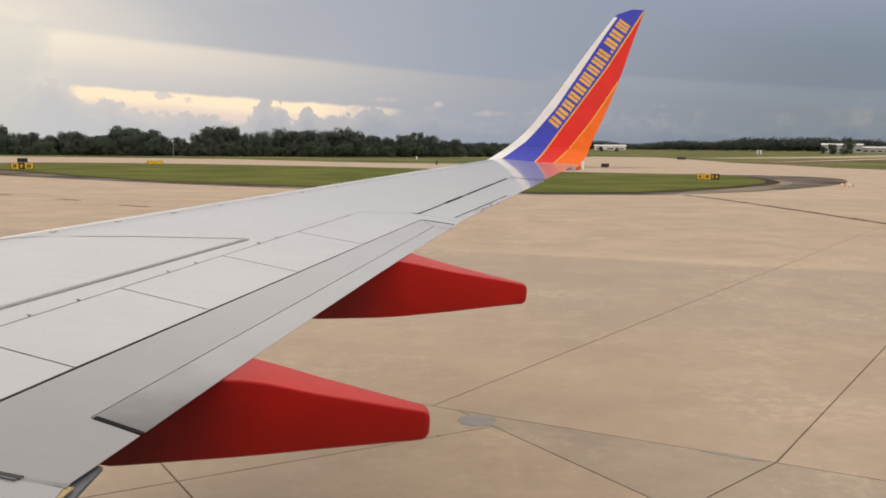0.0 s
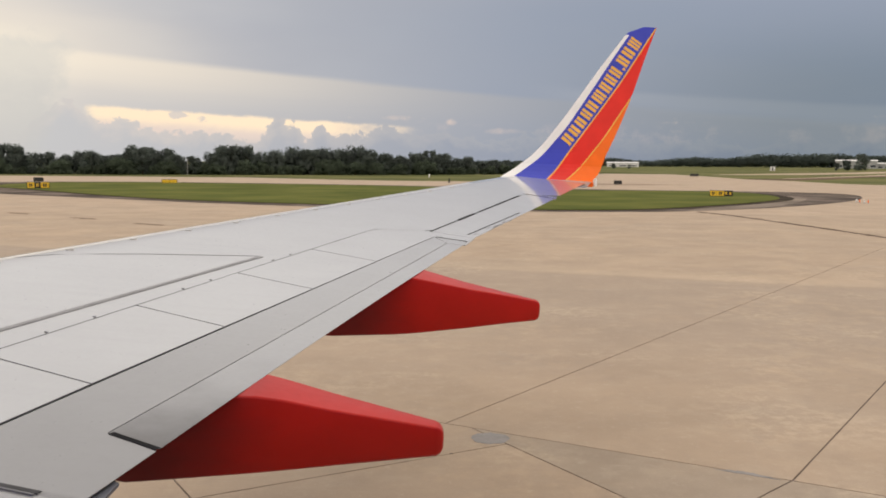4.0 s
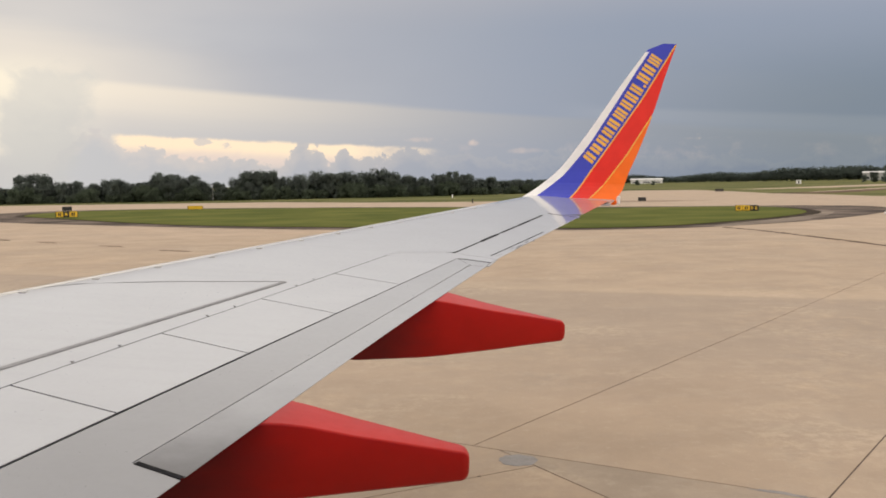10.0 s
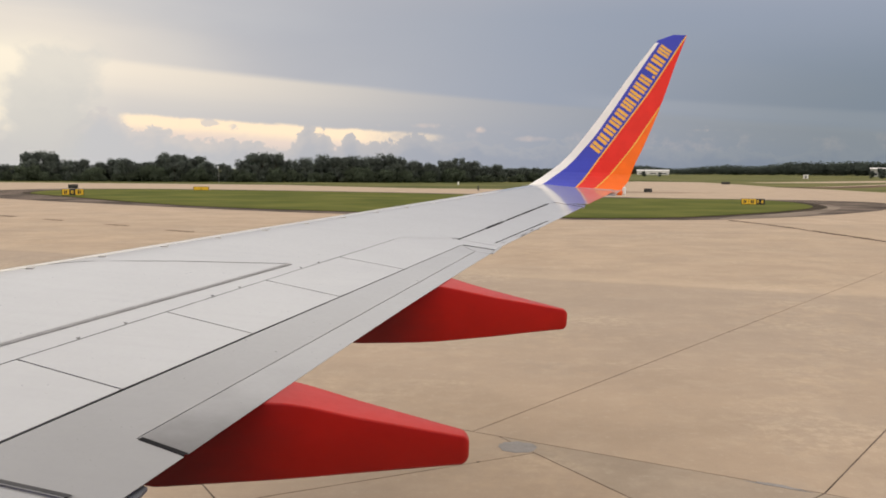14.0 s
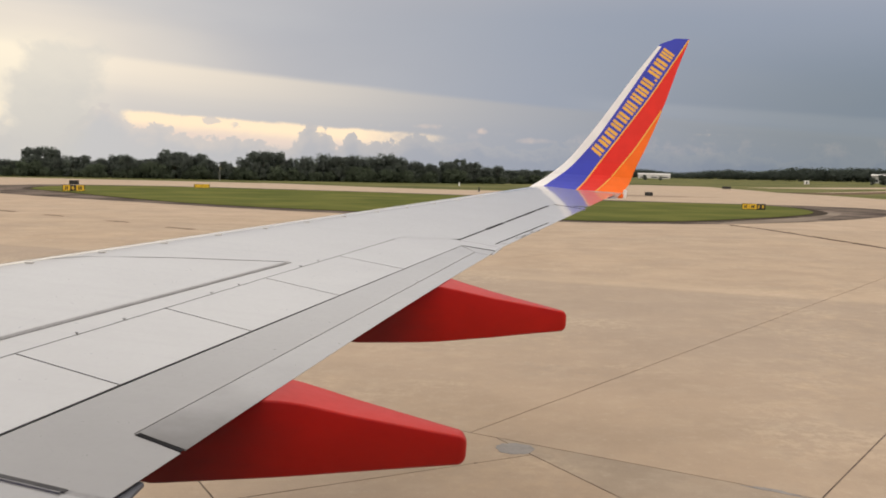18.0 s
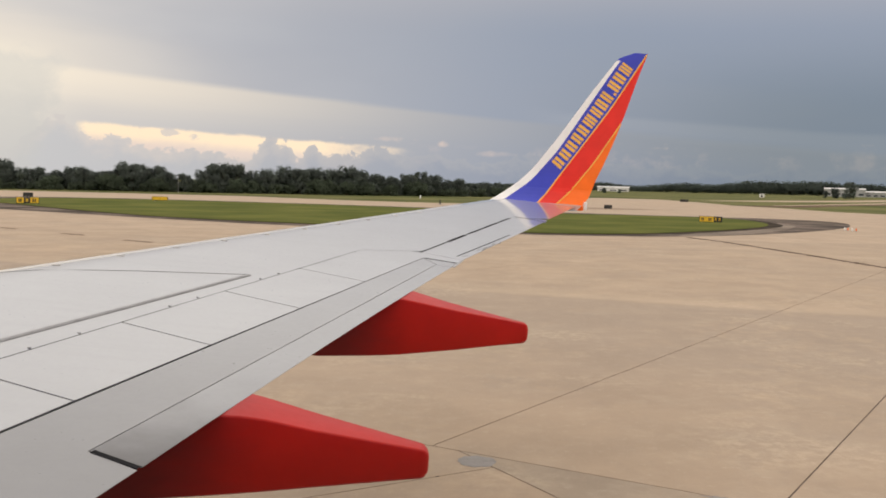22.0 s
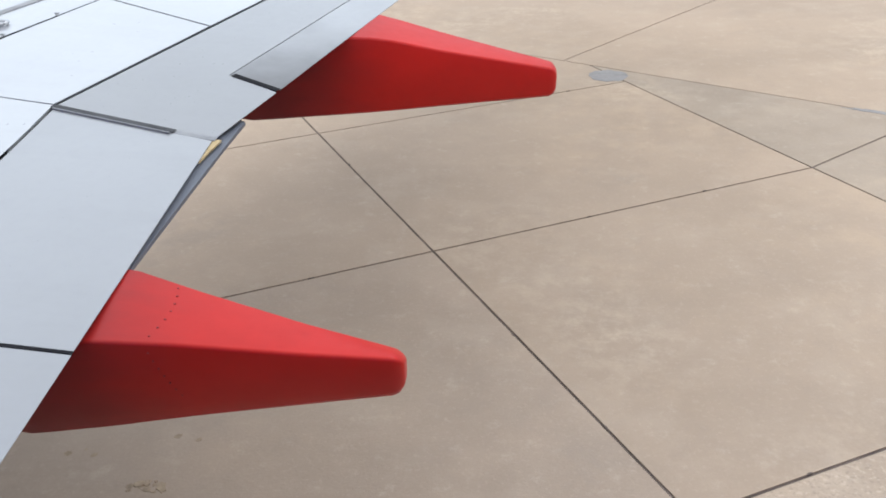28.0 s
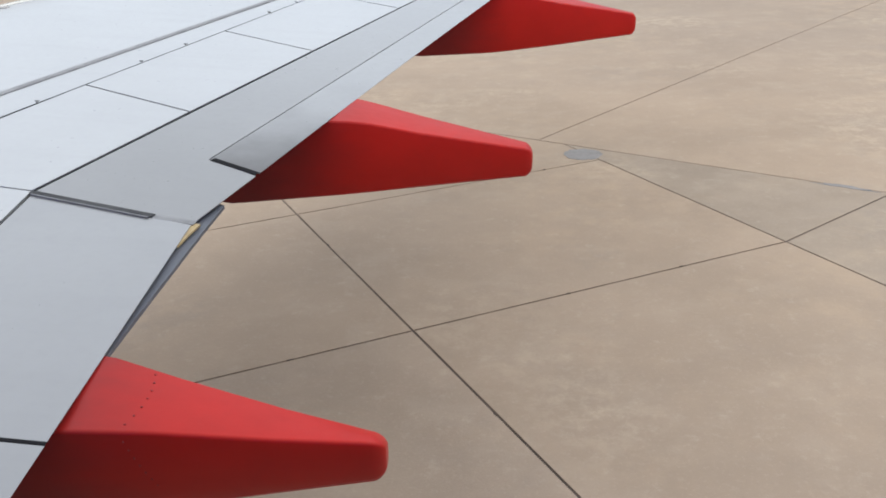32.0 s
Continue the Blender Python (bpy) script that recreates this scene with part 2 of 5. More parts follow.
# ---- materials ----
def material(name, color, rough=0.6, metal=0.0, coat=0.0, vary=0.12, scale=3.0, fine=40.0, bump=0.05, tint=None, random_tone=0.0, extra=None, gloss=0.5, coat_ior=1.5, through_leaf=0.0):
    """Principled material with two scales of variation in tone, roughness and relief."""
    m = bpy.data.materials.new(name)
    m.use_nodes = True
    t = m.node_tree
    p = t.nodes["Principled BSDF"]
    p.inputs["Specular IOR Level"].default_value = gloss
    p.inputs["Metallic"].default_value = metal
    p.inputs["Coat Weight"].default_value = coat
    p.inputs["Coat Roughness"].default_value = 0.16 if coat < 0.5 else 0.07
    p.inputs["Coat IOR"].default_value = coat_ior
    co = N(t, "ShaderNodeTexCoord").outputs["Object"]
    big = N(t, "ShaderNodeTexNoise", Scale=scale, Detail=4, Roughness=0.55)
    small = N(t, "ShaderNodeTexNoise", Scale=fine, Detail=3, Roughness=0.6)
    for n in (big, small):
        t.links.new(co, n.inputs["Vector"])
    dark = tuple(c * (1 - vary) for c in color)
    light = tuple(min(1, c * (1 + vary)) for c in (tint or color))
    c = mix(t, smooth(t, big.outputs["Fac"], 0.3, 0.7), dark, light)
    c = mix(t, math_node(t, "MULTIPLY", smooth(t, small.outputs["Fac"], 0.4, 0.75), vary * 0.9), c, tuple(v * 0.55 for v in color))
    if random_tone:
        r = N(t, "ShaderNodeObjectInfo").outputs["Random"]
        c = mix(t, math_node(t, "MULTIPLY", r, random_tone), c, tuple(v * 0.6 for v in color))
    if extra:
        c = extra(t, co, c)
    t.links.new(c, p.inputs["Base Color"])
    t.links.new(math_node(t, "ADD", rough - 0.06, math_node(t, "MULTIPLY", small.outputs["Fac"], 0.12)), p.inputs["Roughness"])
    if bump:
        b = N(t, "ShaderNodeBump", Strength=bump, Distance=0.01)
        t.links.new(small.outputs["Fac"], b.inputs["Height"])
        t.links.new(b.outputs[0], p.inputs["Normal"])
    if through_leaf:
        # thin leaves let light through
        tr = N(t, "ShaderNodeBsdfTranslucent")
        t.links.new(c, tr.inputs["Color"])
        both = N(t, "ShaderNodeMixShader", Fac=through_leaf)
        t.links.new(p.outputs[0], both.inputs[1])
        t.links.new(tr.outputs[0], both.inputs[2])
        t.links.new(both.outputs[0], t.nodes["Material Output"].inputs["Surface"])
    return m


def concrete_extra(t, co, c):
    """Rubber and weather stains: broad soft bands, blotches, worn pale aggregate and small pits."""
    def spots(scale, detail, rough, lo, hi, amount, colour, stretch=None):
        n = N(t, "ShaderNodeTexNoise", Scale=scale, Detail=detail, Roughness=rough)
        if stretch:
            mp = N(t, "ShaderNodeMapping")
            mp.inputs["Scale"].default_value = (*stretch, 1)
            mp.inputs["Rotation"].default_value = (0, 0, radians(-8))
            t.links.new(co, mp.inputs[0])
            t.links.new(mp.outputs[0], n.inputs["Vector"])
        else:
            t.links.new(co, n.inputs["Vector"])
        return mix(t, math_node(t, "MULTIPLY", smooth(t, n.outputs["Fac"], lo, hi), amount), c, colour)

    c = spots(1.0, 3, 0.45, 0.40, 0.70, 0.20, (0.31, 0.26, 0.215), (0.07, 0.16))
    # an older, greyer pour across the apron, clean-edged on its far side
    sep = N(t, "ShaderNodeSeparateXYZ")
    t.links.new(co, sep.inputs[0])
    across = math_node(t, "ADD", math_node(t, "MULTIPLY", sep.outputs[0], 0.372), math_node(t, "MULTIPLY", sep.outputs[1], 0.928))
    wave = N(t, "ShaderNodeTexNoise", Scale=0.5, Detail=3, Roughness=0.5)
    t.links.new(co, wave.inputs["Vector"])
    across = math_node(t, "ADD", across, math_node(t, "MULTIPLY", math_node(t, "SUBTRACT", wave.outputs["Fac"], 0.5), 1.1))
    zone = math_node(t, "MULTIPLY", smooth(t, across, 13.5, 24.0), math_node(t, "SUBTRACT", 1.0, smooth(t, across, 32.1, 32.8)))
    c = mix(t, math_node(t, "MULTIPLY", zone, 0.46), c, (0.335, 0.28, 0.235))
    rim = math_node(t, "MULTIPLY", smooth(t, across, 32.3, 33.0), math_node(t, "SUBTRACT", 1.0, smooth(t, across, 33.0, 35.5)))
    c = mix(t, math_node(t, "MULTIPLY", rim, 0.22), c, (0.60, 0.49, 0.38))
    c = spots(0.22, 5, 0.6, 0.50, 0.72, 0.18, (0.33, 0.29, 0.25))
    c = spots(1.1, 7, 0.66, 0.48, 0.70, 0.15, (0.60, 0.51, 0.41))
    c = spots(2.6, 6, 0.62, 0.52, 0.72, 0.12, (0.31, 0.26, 0.22))
    c = spots(1.0, 9, 0.78, 0.50, 0.68, 0.10, (0.61, 0.48, 0.36), (2.2, 3.4))
    c = spots(1.0, 9, 0.80, 0.52, 0.70, 0.10, (0.35, 0.285, 0.235), (3.5, 5.0))
    c = spots(4.5, 8, 0.74, 0.54, 0.70, 0.24, (0.62, 0.53, 0.43))
    c = spots(0.8, 7, 0.66, 0.50, 0.72, 0.15, (0.57, 0.43, 0.30))
    # worn clusters where the pale stones show, and greyer soaked areas
    for where, lo, hi, scale, amount, colour in ((0.23, 0.50, 0.66, 3.6, 0.36, (0.66, 0.545, 0.415)), (0.31, 0.52, 0.68, 2.4, 0.34, (0.31, 0.268, 0.23)), (0.13, 0.48, 0.62, 1.6, 0.20, (0.60, 0.455, 0.31))):
        area = N(t, "ShaderNodeTexNoise", Scale=where, Detail=3, Roughness=0.5)
        grit = N(t, "ShaderNodeTexNoise", Scale=scale, Detail=8, Roughness=0.72)
        t.links.new(co, area.inputs["Vector"])
        t.links.new(co, grit.inputs["Vector"])
        both = math_node(t, "MULTIPLY", smooth(t, area.outputs["Fac"], lo, hi), smooth(t, grit.outputs["Fac"], 0.42, 0.64))
        c = mix(t, math_node(t, "MULTIPLY", both, amount), c, colour)
    c = spots(27.0, 4, 0.6, 0.54, 0.70, 0.15, (0.63, 0.50, 0.39))
    return spots(16.0, 5, 0.6, 0.58, 0.76, 0.10, (0.26, 0.22, 0.19))


def rough_extra(t, co, c):
    """Weathered concrete with its coarse stones showing."""
    c = concrete_extra(t, co, c)
    for scale, lo, hi, amount, colour in ((24.0, 0.53, 0.66, 0.42, (0.66, 0.55, 0.43)), (31.0, 0.54, 0.66, 0.36, (0.27, 0.22, 0.18))):
        n = N(t, "ShaderNodeTexNoise", Scale=scale, Detail=3, Roughness=0.6)
        t.links.new(co, n.inputs["Vector"])
        c = mix(t, math_node(t, "MULTIPLY", smooth(t, n.outputs["Fac"], lo, hi), amount), c, colour)
    return c


def wing_extra(t, co, c):
    """Streaks of grime that run back along the chord."""
    mp = N(t, "ShaderNodeMapping")
    mp.inputs["Scale"].default_value = (0.8, 7.0, 1)
    t.links.new(co, mp.inputs[0])
    n = N(t, "ShaderNodeTexNoise", Scale=1.0, Detail=5, Roughness=0.6)
    t.links.new(mp.outputs[0], n.inputs["Vector"])
    return mix(t, math_node(t, "MULTIPLY", smooth(t, n.outputs["Fac"], 0.45, 0.8), 0.09), c, (0.14, 0.14, 0.147))


def flap_extra(t, co, c):
    """Darker, duller tone painted inboard for the flap's dimmer reflection, thinning out along it."""
    c = wing_extra(t, co, c)
    sep = N(t, "ShaderNodeSeparateXYZ")
    t.links.new(co, sep.inputs[0])
    n = N(t, "ShaderNodeTexNoise", Scale=1.4, Detail=5, Roughness=0.6)
    t.links.new(co, n.inputs["Vector"])
    along = math_node(t, "ADD", sep.outputs[1], math_node(t, "MULTIPLY", n.outputs["Fac"], 1.2))
    fade = math_node(t, "SUBTRACT", 1.0, smooth(t, along, 4.2, 8.2))
    coat = math_node(t, "SUBTRACT", 1.0, math_node(t, "MULTIPLY", fade, 0.4))
    t.links.new(coat, t.nodes["Principled BSDF"].inputs["Coat Weight"])
    return mix(t, math_node(t, "MULTIPLY", fade, 0.3), c, (0.17, 0.168, 0.166))


def inboard_tone_extra(t, co, c):
    """Brown-grey, duller tone over the inboard end of the trailing flap, ragged along its edge."""
    c = wing_extra(t, co, c)
    sep = N(t, "ShaderNodeSeparateXYZ")
    t.links.new(co, sep.inputs[0])
    n = N(t, "ShaderNodeTexNoise", Scale=2.2, Detail=5, Roughness=0.6)
    t.links.new(co, n.inputs["Vector"])
    along = math_node(t, "ADD", sep.outputs[1], math_node(t, "MULTIPLY", n.outputs["Fac"], 1.4))
    fade = math_node(t, "SUBTRACT", 1.0, smooth(t, along, 4.3, 5.9))
    coat = math_node(t, "SUBTRACT", 1.0, math_node(t, "MULTIPLY", fade, 0.85))
    t.links.new(coat, t.nodes["Principled BSDF"].inputs["Coat Weight"])
    return mix(t, math_node(t, "MULTIPLY", fade, 0.78), c, (0.05, 0.043, 0.039))


CONCRETE = material("apron_concrete", (0.468, 0.364, 0.272), 0.85, vary=0.08, scale=0.35, fine=60, bump=0.12, extra=concrete_extra, gloss=0.15)
SLAB = material("slab_concrete", (0.456, 0.355, 0.264), 0.85, vary=0.08, scale=0.35, fine=60, bump=0.12, random_tone=0.10, extra=concrete_extra, gloss=0.15)
ROUGH_SLAB = material("exposed_aggregate", (0.462, 0.366, 0.276), 0.9, vary=0.09, scale=1.2, fine=45, bump=0.35, extra=rough_extra, gloss=0.15)
BROWN_EDGE = material("brown_dirt_edge", (0.17, 0.118, 0.085), 0.95, vary=0.35, scale=0.08, fine=1.5, bump=0.1, gloss=0.03)
BROWN_SLAB = material("brown_worn_concrete", (0.33, 0.255, 0.195), 0.9, vary=0.2, scale=0.12, fine=2, bump=0.1, gloss=0.1)
# fuselage shade on the nearest slabs, put into their colour
SHADED_SLAB = material("shaded_concrete", (0.43, 0.34, 0.26), 0.88, vary=0.10, scale=0.5, fine=50, bump=0.2, extra=concrete_extra, gloss=0.15)
DARK_SLAB = material("grey_concrete", (0.395, 0.322, 0.25), 0.88, vary=0.10, scale=0.6, fine=60, bump=0.12, extra=concrete_extra, gloss=0.15)
JOINT = material("joint_filler", (0.15, 0.12, 0.104), 0.9, vary=0.3, scale=2, fine=30, bump=0.3, gloss=0.05)
ASPHALT = material("asphalt", (0.15, 0.122, 0.104), 0.9, vary=0.55, scale=0.16, fine=2, bump=0.2, gloss=0.03)
WORN = material("worn_asphalt", (0.25, 0.208, 0.172), 0.9, vary=0.3, scale=0.12, fine=2, bump=0.2, gloss=0.03)
RIM_DARK = material("dark_rim", (0.062, 0.050, 0.038), 0.95, vary=0.4, scale=0.3, fine=3, bump=0.2, gloss=0.03)
GRASS = material("grass", (0.096, 0.120, 0.025), 0.95, vary=0.16, scale=0.10, fine=1.6, bump=0.2, tint=(0.130, 0.136, 0.034), gloss=0.05)
FIELD = material("dry_grass", (0.105, 0.124, 0.042), 0.95, vary=0.25, scale=0.02, fine=0.5, bump=0.2, tint=(0.165, 0.16, 0.066), gloss=0.05)
WING = material("wing_grey_paint", (0.385, 0.392, 0.402), 0.30, coat=1.0, coat_ior=2.1, vary=0.035, scale=1.2, fine=25, bump=0.01, extra=wing_extra)
FLAP = material("flap_grey_paint", (0.262, 0.263, 0.267), 0.30, coat=1.0, coat_ior=1.75, vary=0.05, scale=1.4, fine=25, bump=0.01, extra=flap_extra)
INNER_FLAP = material("inner_flap_paint", (0.272, 0.275, 0.281), 0.32, coat=1.0, coat_ior=1.6, vary=0.05, scale=1.4, fine=25, bump=0.01, extra=wing_extra)
TONED_FLAP = material("toned_flap_paint", (0.262, 0.263, 0.267), 0.30, coat=1.0, coat_ior=1.75, vary=0.05, scale=1.4, fine=25, bump=0.01, extra=inboard_tone_extra)
DARK = material("dark_gap", (0.02, 0.02, 0.022), 0.9, vary=0.2, gloss=0.1)
SEALANT = material("grey_sealant", (0.17, 0.172, 0.178), 0.6, vary=0.15, scale=4)
EDGE = material("edge_sheen_paint", (0.70, 0.68, 0.65), 0.25, coat=0.5, vary=0.04, scale=2)
COVER = material("cover_grey", (0.45, 0.44, 0.43), 0.45, vary=0.1, scale=5)
GAP = material("gap_shadow_grey", (0.085, 0.086, 0.09), 0.9, vary=0.2, gloss=0.1)
LUG = material("lug_grey", (0.24, 0.242, 0.248), 0.5, vary=0.15, scale=6)
RIVET = material("grey_rivet", (0.17, 0.172, 0.178), 0.4, vary=0.2, scale=6)
PRIMER = material("yellow_primer", (0.50, 0.38, 0.19), 0.6, vary=0.2, scale=12)
UNDERFLAP = material("under_flap_grey", (0.12, 0.13, 0.155), 0.5, vary=0.1, scale=5)


def shaded_red(name, x_unshaded, reach, amount):
    """Red paint with wing shade painted in streaks at the forward end, thinning aft."""
    def root_shade(t, co, c):
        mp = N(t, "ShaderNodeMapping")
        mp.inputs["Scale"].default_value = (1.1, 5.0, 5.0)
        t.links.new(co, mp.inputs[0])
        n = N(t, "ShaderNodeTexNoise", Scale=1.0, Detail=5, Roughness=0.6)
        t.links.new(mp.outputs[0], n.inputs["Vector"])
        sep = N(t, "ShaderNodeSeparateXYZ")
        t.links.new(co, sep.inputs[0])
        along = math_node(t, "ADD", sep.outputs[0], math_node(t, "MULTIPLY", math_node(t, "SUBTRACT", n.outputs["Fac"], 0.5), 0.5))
        fade = math_node(t, "SUBTRACT", 1.0, smooth(t, along, x_unshaded - reach, x_unshaded))
        return mix(t, math_node(t, "MULTIPLY", fade, amount), c, (0.055, 0.022, 0.024))
    return material(name, (0.49, 0.013, 0.008), 0.42, coat=0.10, gloss=0.2, vary=0.07, scale=2.5, fine=18, bump=0.02, extra=root_shade)


WHITE = material("white_paint", (0.86, 0.86, 0.86), 0.35, coat=0.03, vary=0.03, scale=3, gloss=0.15)
BLUE = material("blue_paint", (0.058, 0.075, 0.50), 0.35, coat=0.03, vary=0.05, scale=3, gloss=0.15)
WRED = material("winglet_red_paint", (0.80, 0.036, 0.026), 0.35, coat=0.03, vary=0.05, scale=3, gloss=0.15)
ORANGE = material("orange_paint", (0.95, 0.17, 0.02), 0.35, coat=0.03, vary=0.05, scale=3, gloss=0.15)
YELLOW = material("yellow_paint", (0.85, 0.46, 0.06), 0.4, vary=0.05, scale=3)
SIGN_YELLOW = material("sign_yellow", (0.80, 0.50, 0.02), 0.5, vary=0.06, scale=3)
SIGN_BLACK = material("sign_black", (0.02, 0.02, 0.02), 0.5, vary=0.1, scale=3)
STEEL = material("steel", (0.45, 0.45, 0.46), 0.35, metal=0.9, vary=0.1, scale=6)
BARK = material("bark", (0.09, 0.065, 0.045), 0.9, vary=0.25, scale=2, bump=0.4)
LEAF = material("leaves", (0.165, 0.195, 0.178), 0.9, vary=0.2, scale=0.25, fine=1.5, bump=0.0, tint=(0.175, 0.212, 0.178), random_tone=0.5, gloss=0.1, through_leaf=0.55)
BUSHLEAF = material("bush_leaves", (0.115, 0.146, 0.102), 0.9, vary=0.2, scale=0.25, fine=1.5, bump=0.0, random_tone=0.4, gloss=0.1, through_leaf=0.5)
FARLEAF = material("far_leaves", (0.10, 0.125, 0.11), 0.9, vary=0.3, scale=0.05, fine=0.6, bump=0.0, gloss=0.1, through_leaf=0.5)
WALLWHITE = material("white_cladding", (0.72, 0.72, 0.72), 0.6, vary=0.05, scale=0.2)
WALLGREY = material("grey_cladding", (0.36, 0.37, 0.37), 0.6, vary=0.1, scale=0.2)
GLASSDARK = material("dark_window", (0.04, 0.05, 0.06), 0.15, vary=0.1)


# ---- building helpers ----
def part(name, bm, mat, parent=None, label="", smooth_faces=False):
    me = bpy.data.meshes.new(name)
    bmesh.ops.recalc_face_normals(bm, faces=bm.faces)
    bm.to_mesh(me)
    bm.free()
    me.materials.append(mat)
    if smooth_faces:
        me.shade_smooth()
    ob = new(name, me)
    if parent is not None:
        ob.parent = parent
    if label:
        tagged(ob, label)
    return ob


def empty(name, m=None, **tags):
    ob = new(name)
    if m is not None:
        ob.matrix_basis = m
    return tagged(ob, **tags)


def block(bm, x0, x1, y0, y1, z0, z1, bevel=0.0, m=None):
    r = bmesh.ops.create_cube(bm, size=1.0)
    mm = Matrix.Translation(((x0 + x1) / 2, (y0 + y1) / 2, (z0 + z1) / 2)) @ Matrix.Diagonal((x1 - x0, y1 - y0, z1 - z0, 1))
    bmesh.ops.transform(bm, matrix=(m @ mm) if m else mm, verts=r["verts"])
    if bevel:
        edges = list({e for v in r["verts"] for e in v.link_edges})
        bmesh.ops.bevel(bm, geom=edges, offset=bevel, segments=1, affect="EDGES")
    return bm


def rod(bm, a, b, r0, r1=None, sides=8):
    a, b = Vector(a), Vector(b)
    r = bmesh.ops.create_cone(bm, cap_ends=True, segments=sides, radius1=r0, radius2=r0 if r1 is None else r1, depth=(b - a).length)
    bmesh.ops.transform(bm, matrix=Matrix.Translation((a + b) / 2) @ (b - a).to_track_quat("Z", "Y").to_matrix().to_4x4(), verts=r["verts"])
    return bm


def prism(bm, outline, z0, z1):
    """A flat piece with the given outline (x, y), from z0 to z1."""
    lo = [bm.verts.new((x, y, z0)) for x, y in outline]
    hi = [bm.verts.new((x, y, z1)) for x, y in outline]
    n = len(outline)
    bm.faces.new(hi)
    bm.faces.new(lo[::-1])
    for k in range(n):
        bm.faces.new((lo[k], lo[(k + 1) % n], hi[(k + 1) % n], hi[k]))
    return bm


def lerp(table, v):
    """Straight-line reading of a short table of (v, value)."""
    return float(np.interp(v, [a for a, _ in table], [b for _, b in table]))


def closed_curve(ctrl, steps=8):
    """A smooth closed outline through a few plan points."""
    pts, n = [], len(ctrl)
    for k in range(n):
        p0, p1, p2, p3 = (Vector(ctrl[(k + d) % n]) for d in (-1, 0, 1, 2))
        for j in range(steps):
            t = j / steps
            pts.append(tuple(0.5 * ((2 * p1) + (p2 - p0) * t + (2 * p0 - 5 * p1 + 4 * p2 - p3) * t * t + (3 * p1 - p0 - 3 * p2 + p3) * t ** 3)))
    return pts


# ---- ground ----
def sheet(name, outline, z, mat, label, category=""):
    bm = bmesh.new()
    f = bm.faces.new([bm.verts.new((x, y, z)) for x, y in outline])
    f.normal_update()
    if f.normal.z < 0:
        f.normal_flip()
    bmesh.ops.triangulate(bm, faces=bm.faces)
    return tagged(part(name, bm, mat), label, category or name, kind="structure")


def big_disc(r, n=64):
    return [(r * math.cos(2 * math.pi * k / n), r * math.sin(2 * math.pi * k / n)) for k in range(n)]


sheet("ground", big_disc(4200), -0.06, FIELD, "wide flat field of mown green and yellowish grass", "grass")
PAVED = [(-420, -160), (320, -160), (320, 20), (150, 90), (100, 160), (91, 186), (92, 213), (89, 236), (94, 280), (97, 335), (76, 348), (52, 300), (40, 214), (22, 191), (6, 191), (-4, 193), (-18.6, 202), (-39, 221), (-75, 226), (-120, 229), (-420, 235)]
sheet("apron", PAVED, -0.012, CONCRETE, "worn tan concrete apron and taxiway with soft stains", "apron")
ISLAND = [(-52, 124), (-29, 98), (-10, 86), (14, 77), (30, 87), (44, 106), (45, 128), (25, 133), (-7, 152), (-48, 165), (-64, 158), (-63, 138)]
SHOULDER = [(-57, 115), (-34, 97), (-11, 82), (15, 74.2), (34, 83), (54, 106), (58, 127), (30, 138), (-5, 156), (-48, 170), (-72, 163), (-74, 135)]
sheet("shoulder", closed_curve(SHOULDER), 0.004, ASPHALT, "dark asphalt shoulder round the grass island", "asphalt")


sheet("worn_turn", closed_curve([(45.5, 113), (48.2, 110.5), (45, 101), (35, 85.2), (28.4, 79.2), (24, 77), (28.5, 84), (32.5, 90.5), (38, 99.5), (42, 108)]), 0.009, WORN, "greyish worn concrete in the asphalt turn", "concrete")


def raised(name, outline, z0, z1, mat, label, category):
    bm = bmesh.new()
    prism(bm, outline, z0, z1)
    return tagged(part(name, bm, mat), label, category, kind="structure")


CENTRE = (-8, 120)
sheet("island_rim", closed_curve([(CENTRE[0] + (x - CENTRE[0]) * 1.03, CENTRE[1] + (y - CENTRE[1]) * 1.034) for x, y in ISLAND]), 0.012, RIM_DARK, "dark strip along the edge of the grass island", "soil")
raised("grass_island", closed_curve(ISLAND), 0.0, 0.06, GRASS, "teardrop island of mown green grass between taxiways", "grass")
# far runway strips and a worn edge beyond the right-hand grass
STRIPS = [[(120, 329), (128, 334), (153, 346), (188, 379), (420, 640), (560, 860), (530, 850), (230, 460), (178, 405), (140, 365), (112, 335)],
          [(104, 247), (113, 256), (144, 293), (330, 500), (380, 590), (158, 318), (120, 270), (106, 254)]]
for k, outline in enumerate(STRIPS):
    sheet("taxiway", outline, -0.04, CONCRETE, "pale concrete taxiway strip in the far grass", "taxiway")
sheet("worn_edge", [(88, 238), (90, 229), (98, 226), (114, 240), (140, 276), (330, 480), (330, 497), (143, 291), (112, 255), (100, 246)], -0.008, BROWN_EDGE, "dark worn strip along the grass edge", "asphalt")
sheet("worn_edge", [(18, 169), (30, 164.5), (42, 165), (53, 169.5), (44, 176), (30, 180), (16, 182)], 0.004, BROWN_SLAB, "grey worn strip beside the taxiway sign", "asphalt")

# ---- aircraft ----
# Local axes: x aft, y outboard, z up, from the window by which the camera is held.
AIR = Matrix.Translation((0, 0, 3.9)) @ Matrix.Rotation(radians(2.0), 4, "Y")
plane = empty("airplane", AIR, label="passenger jet with grey wing, red fairings and striped winglet", category="airplane")

TE_TAB = [(0.0, -1.2), (3.4, -1.2), (7.84, 0.23), (9.23, 0.60), (12.77, 1.98), (15.6, 3.1)]
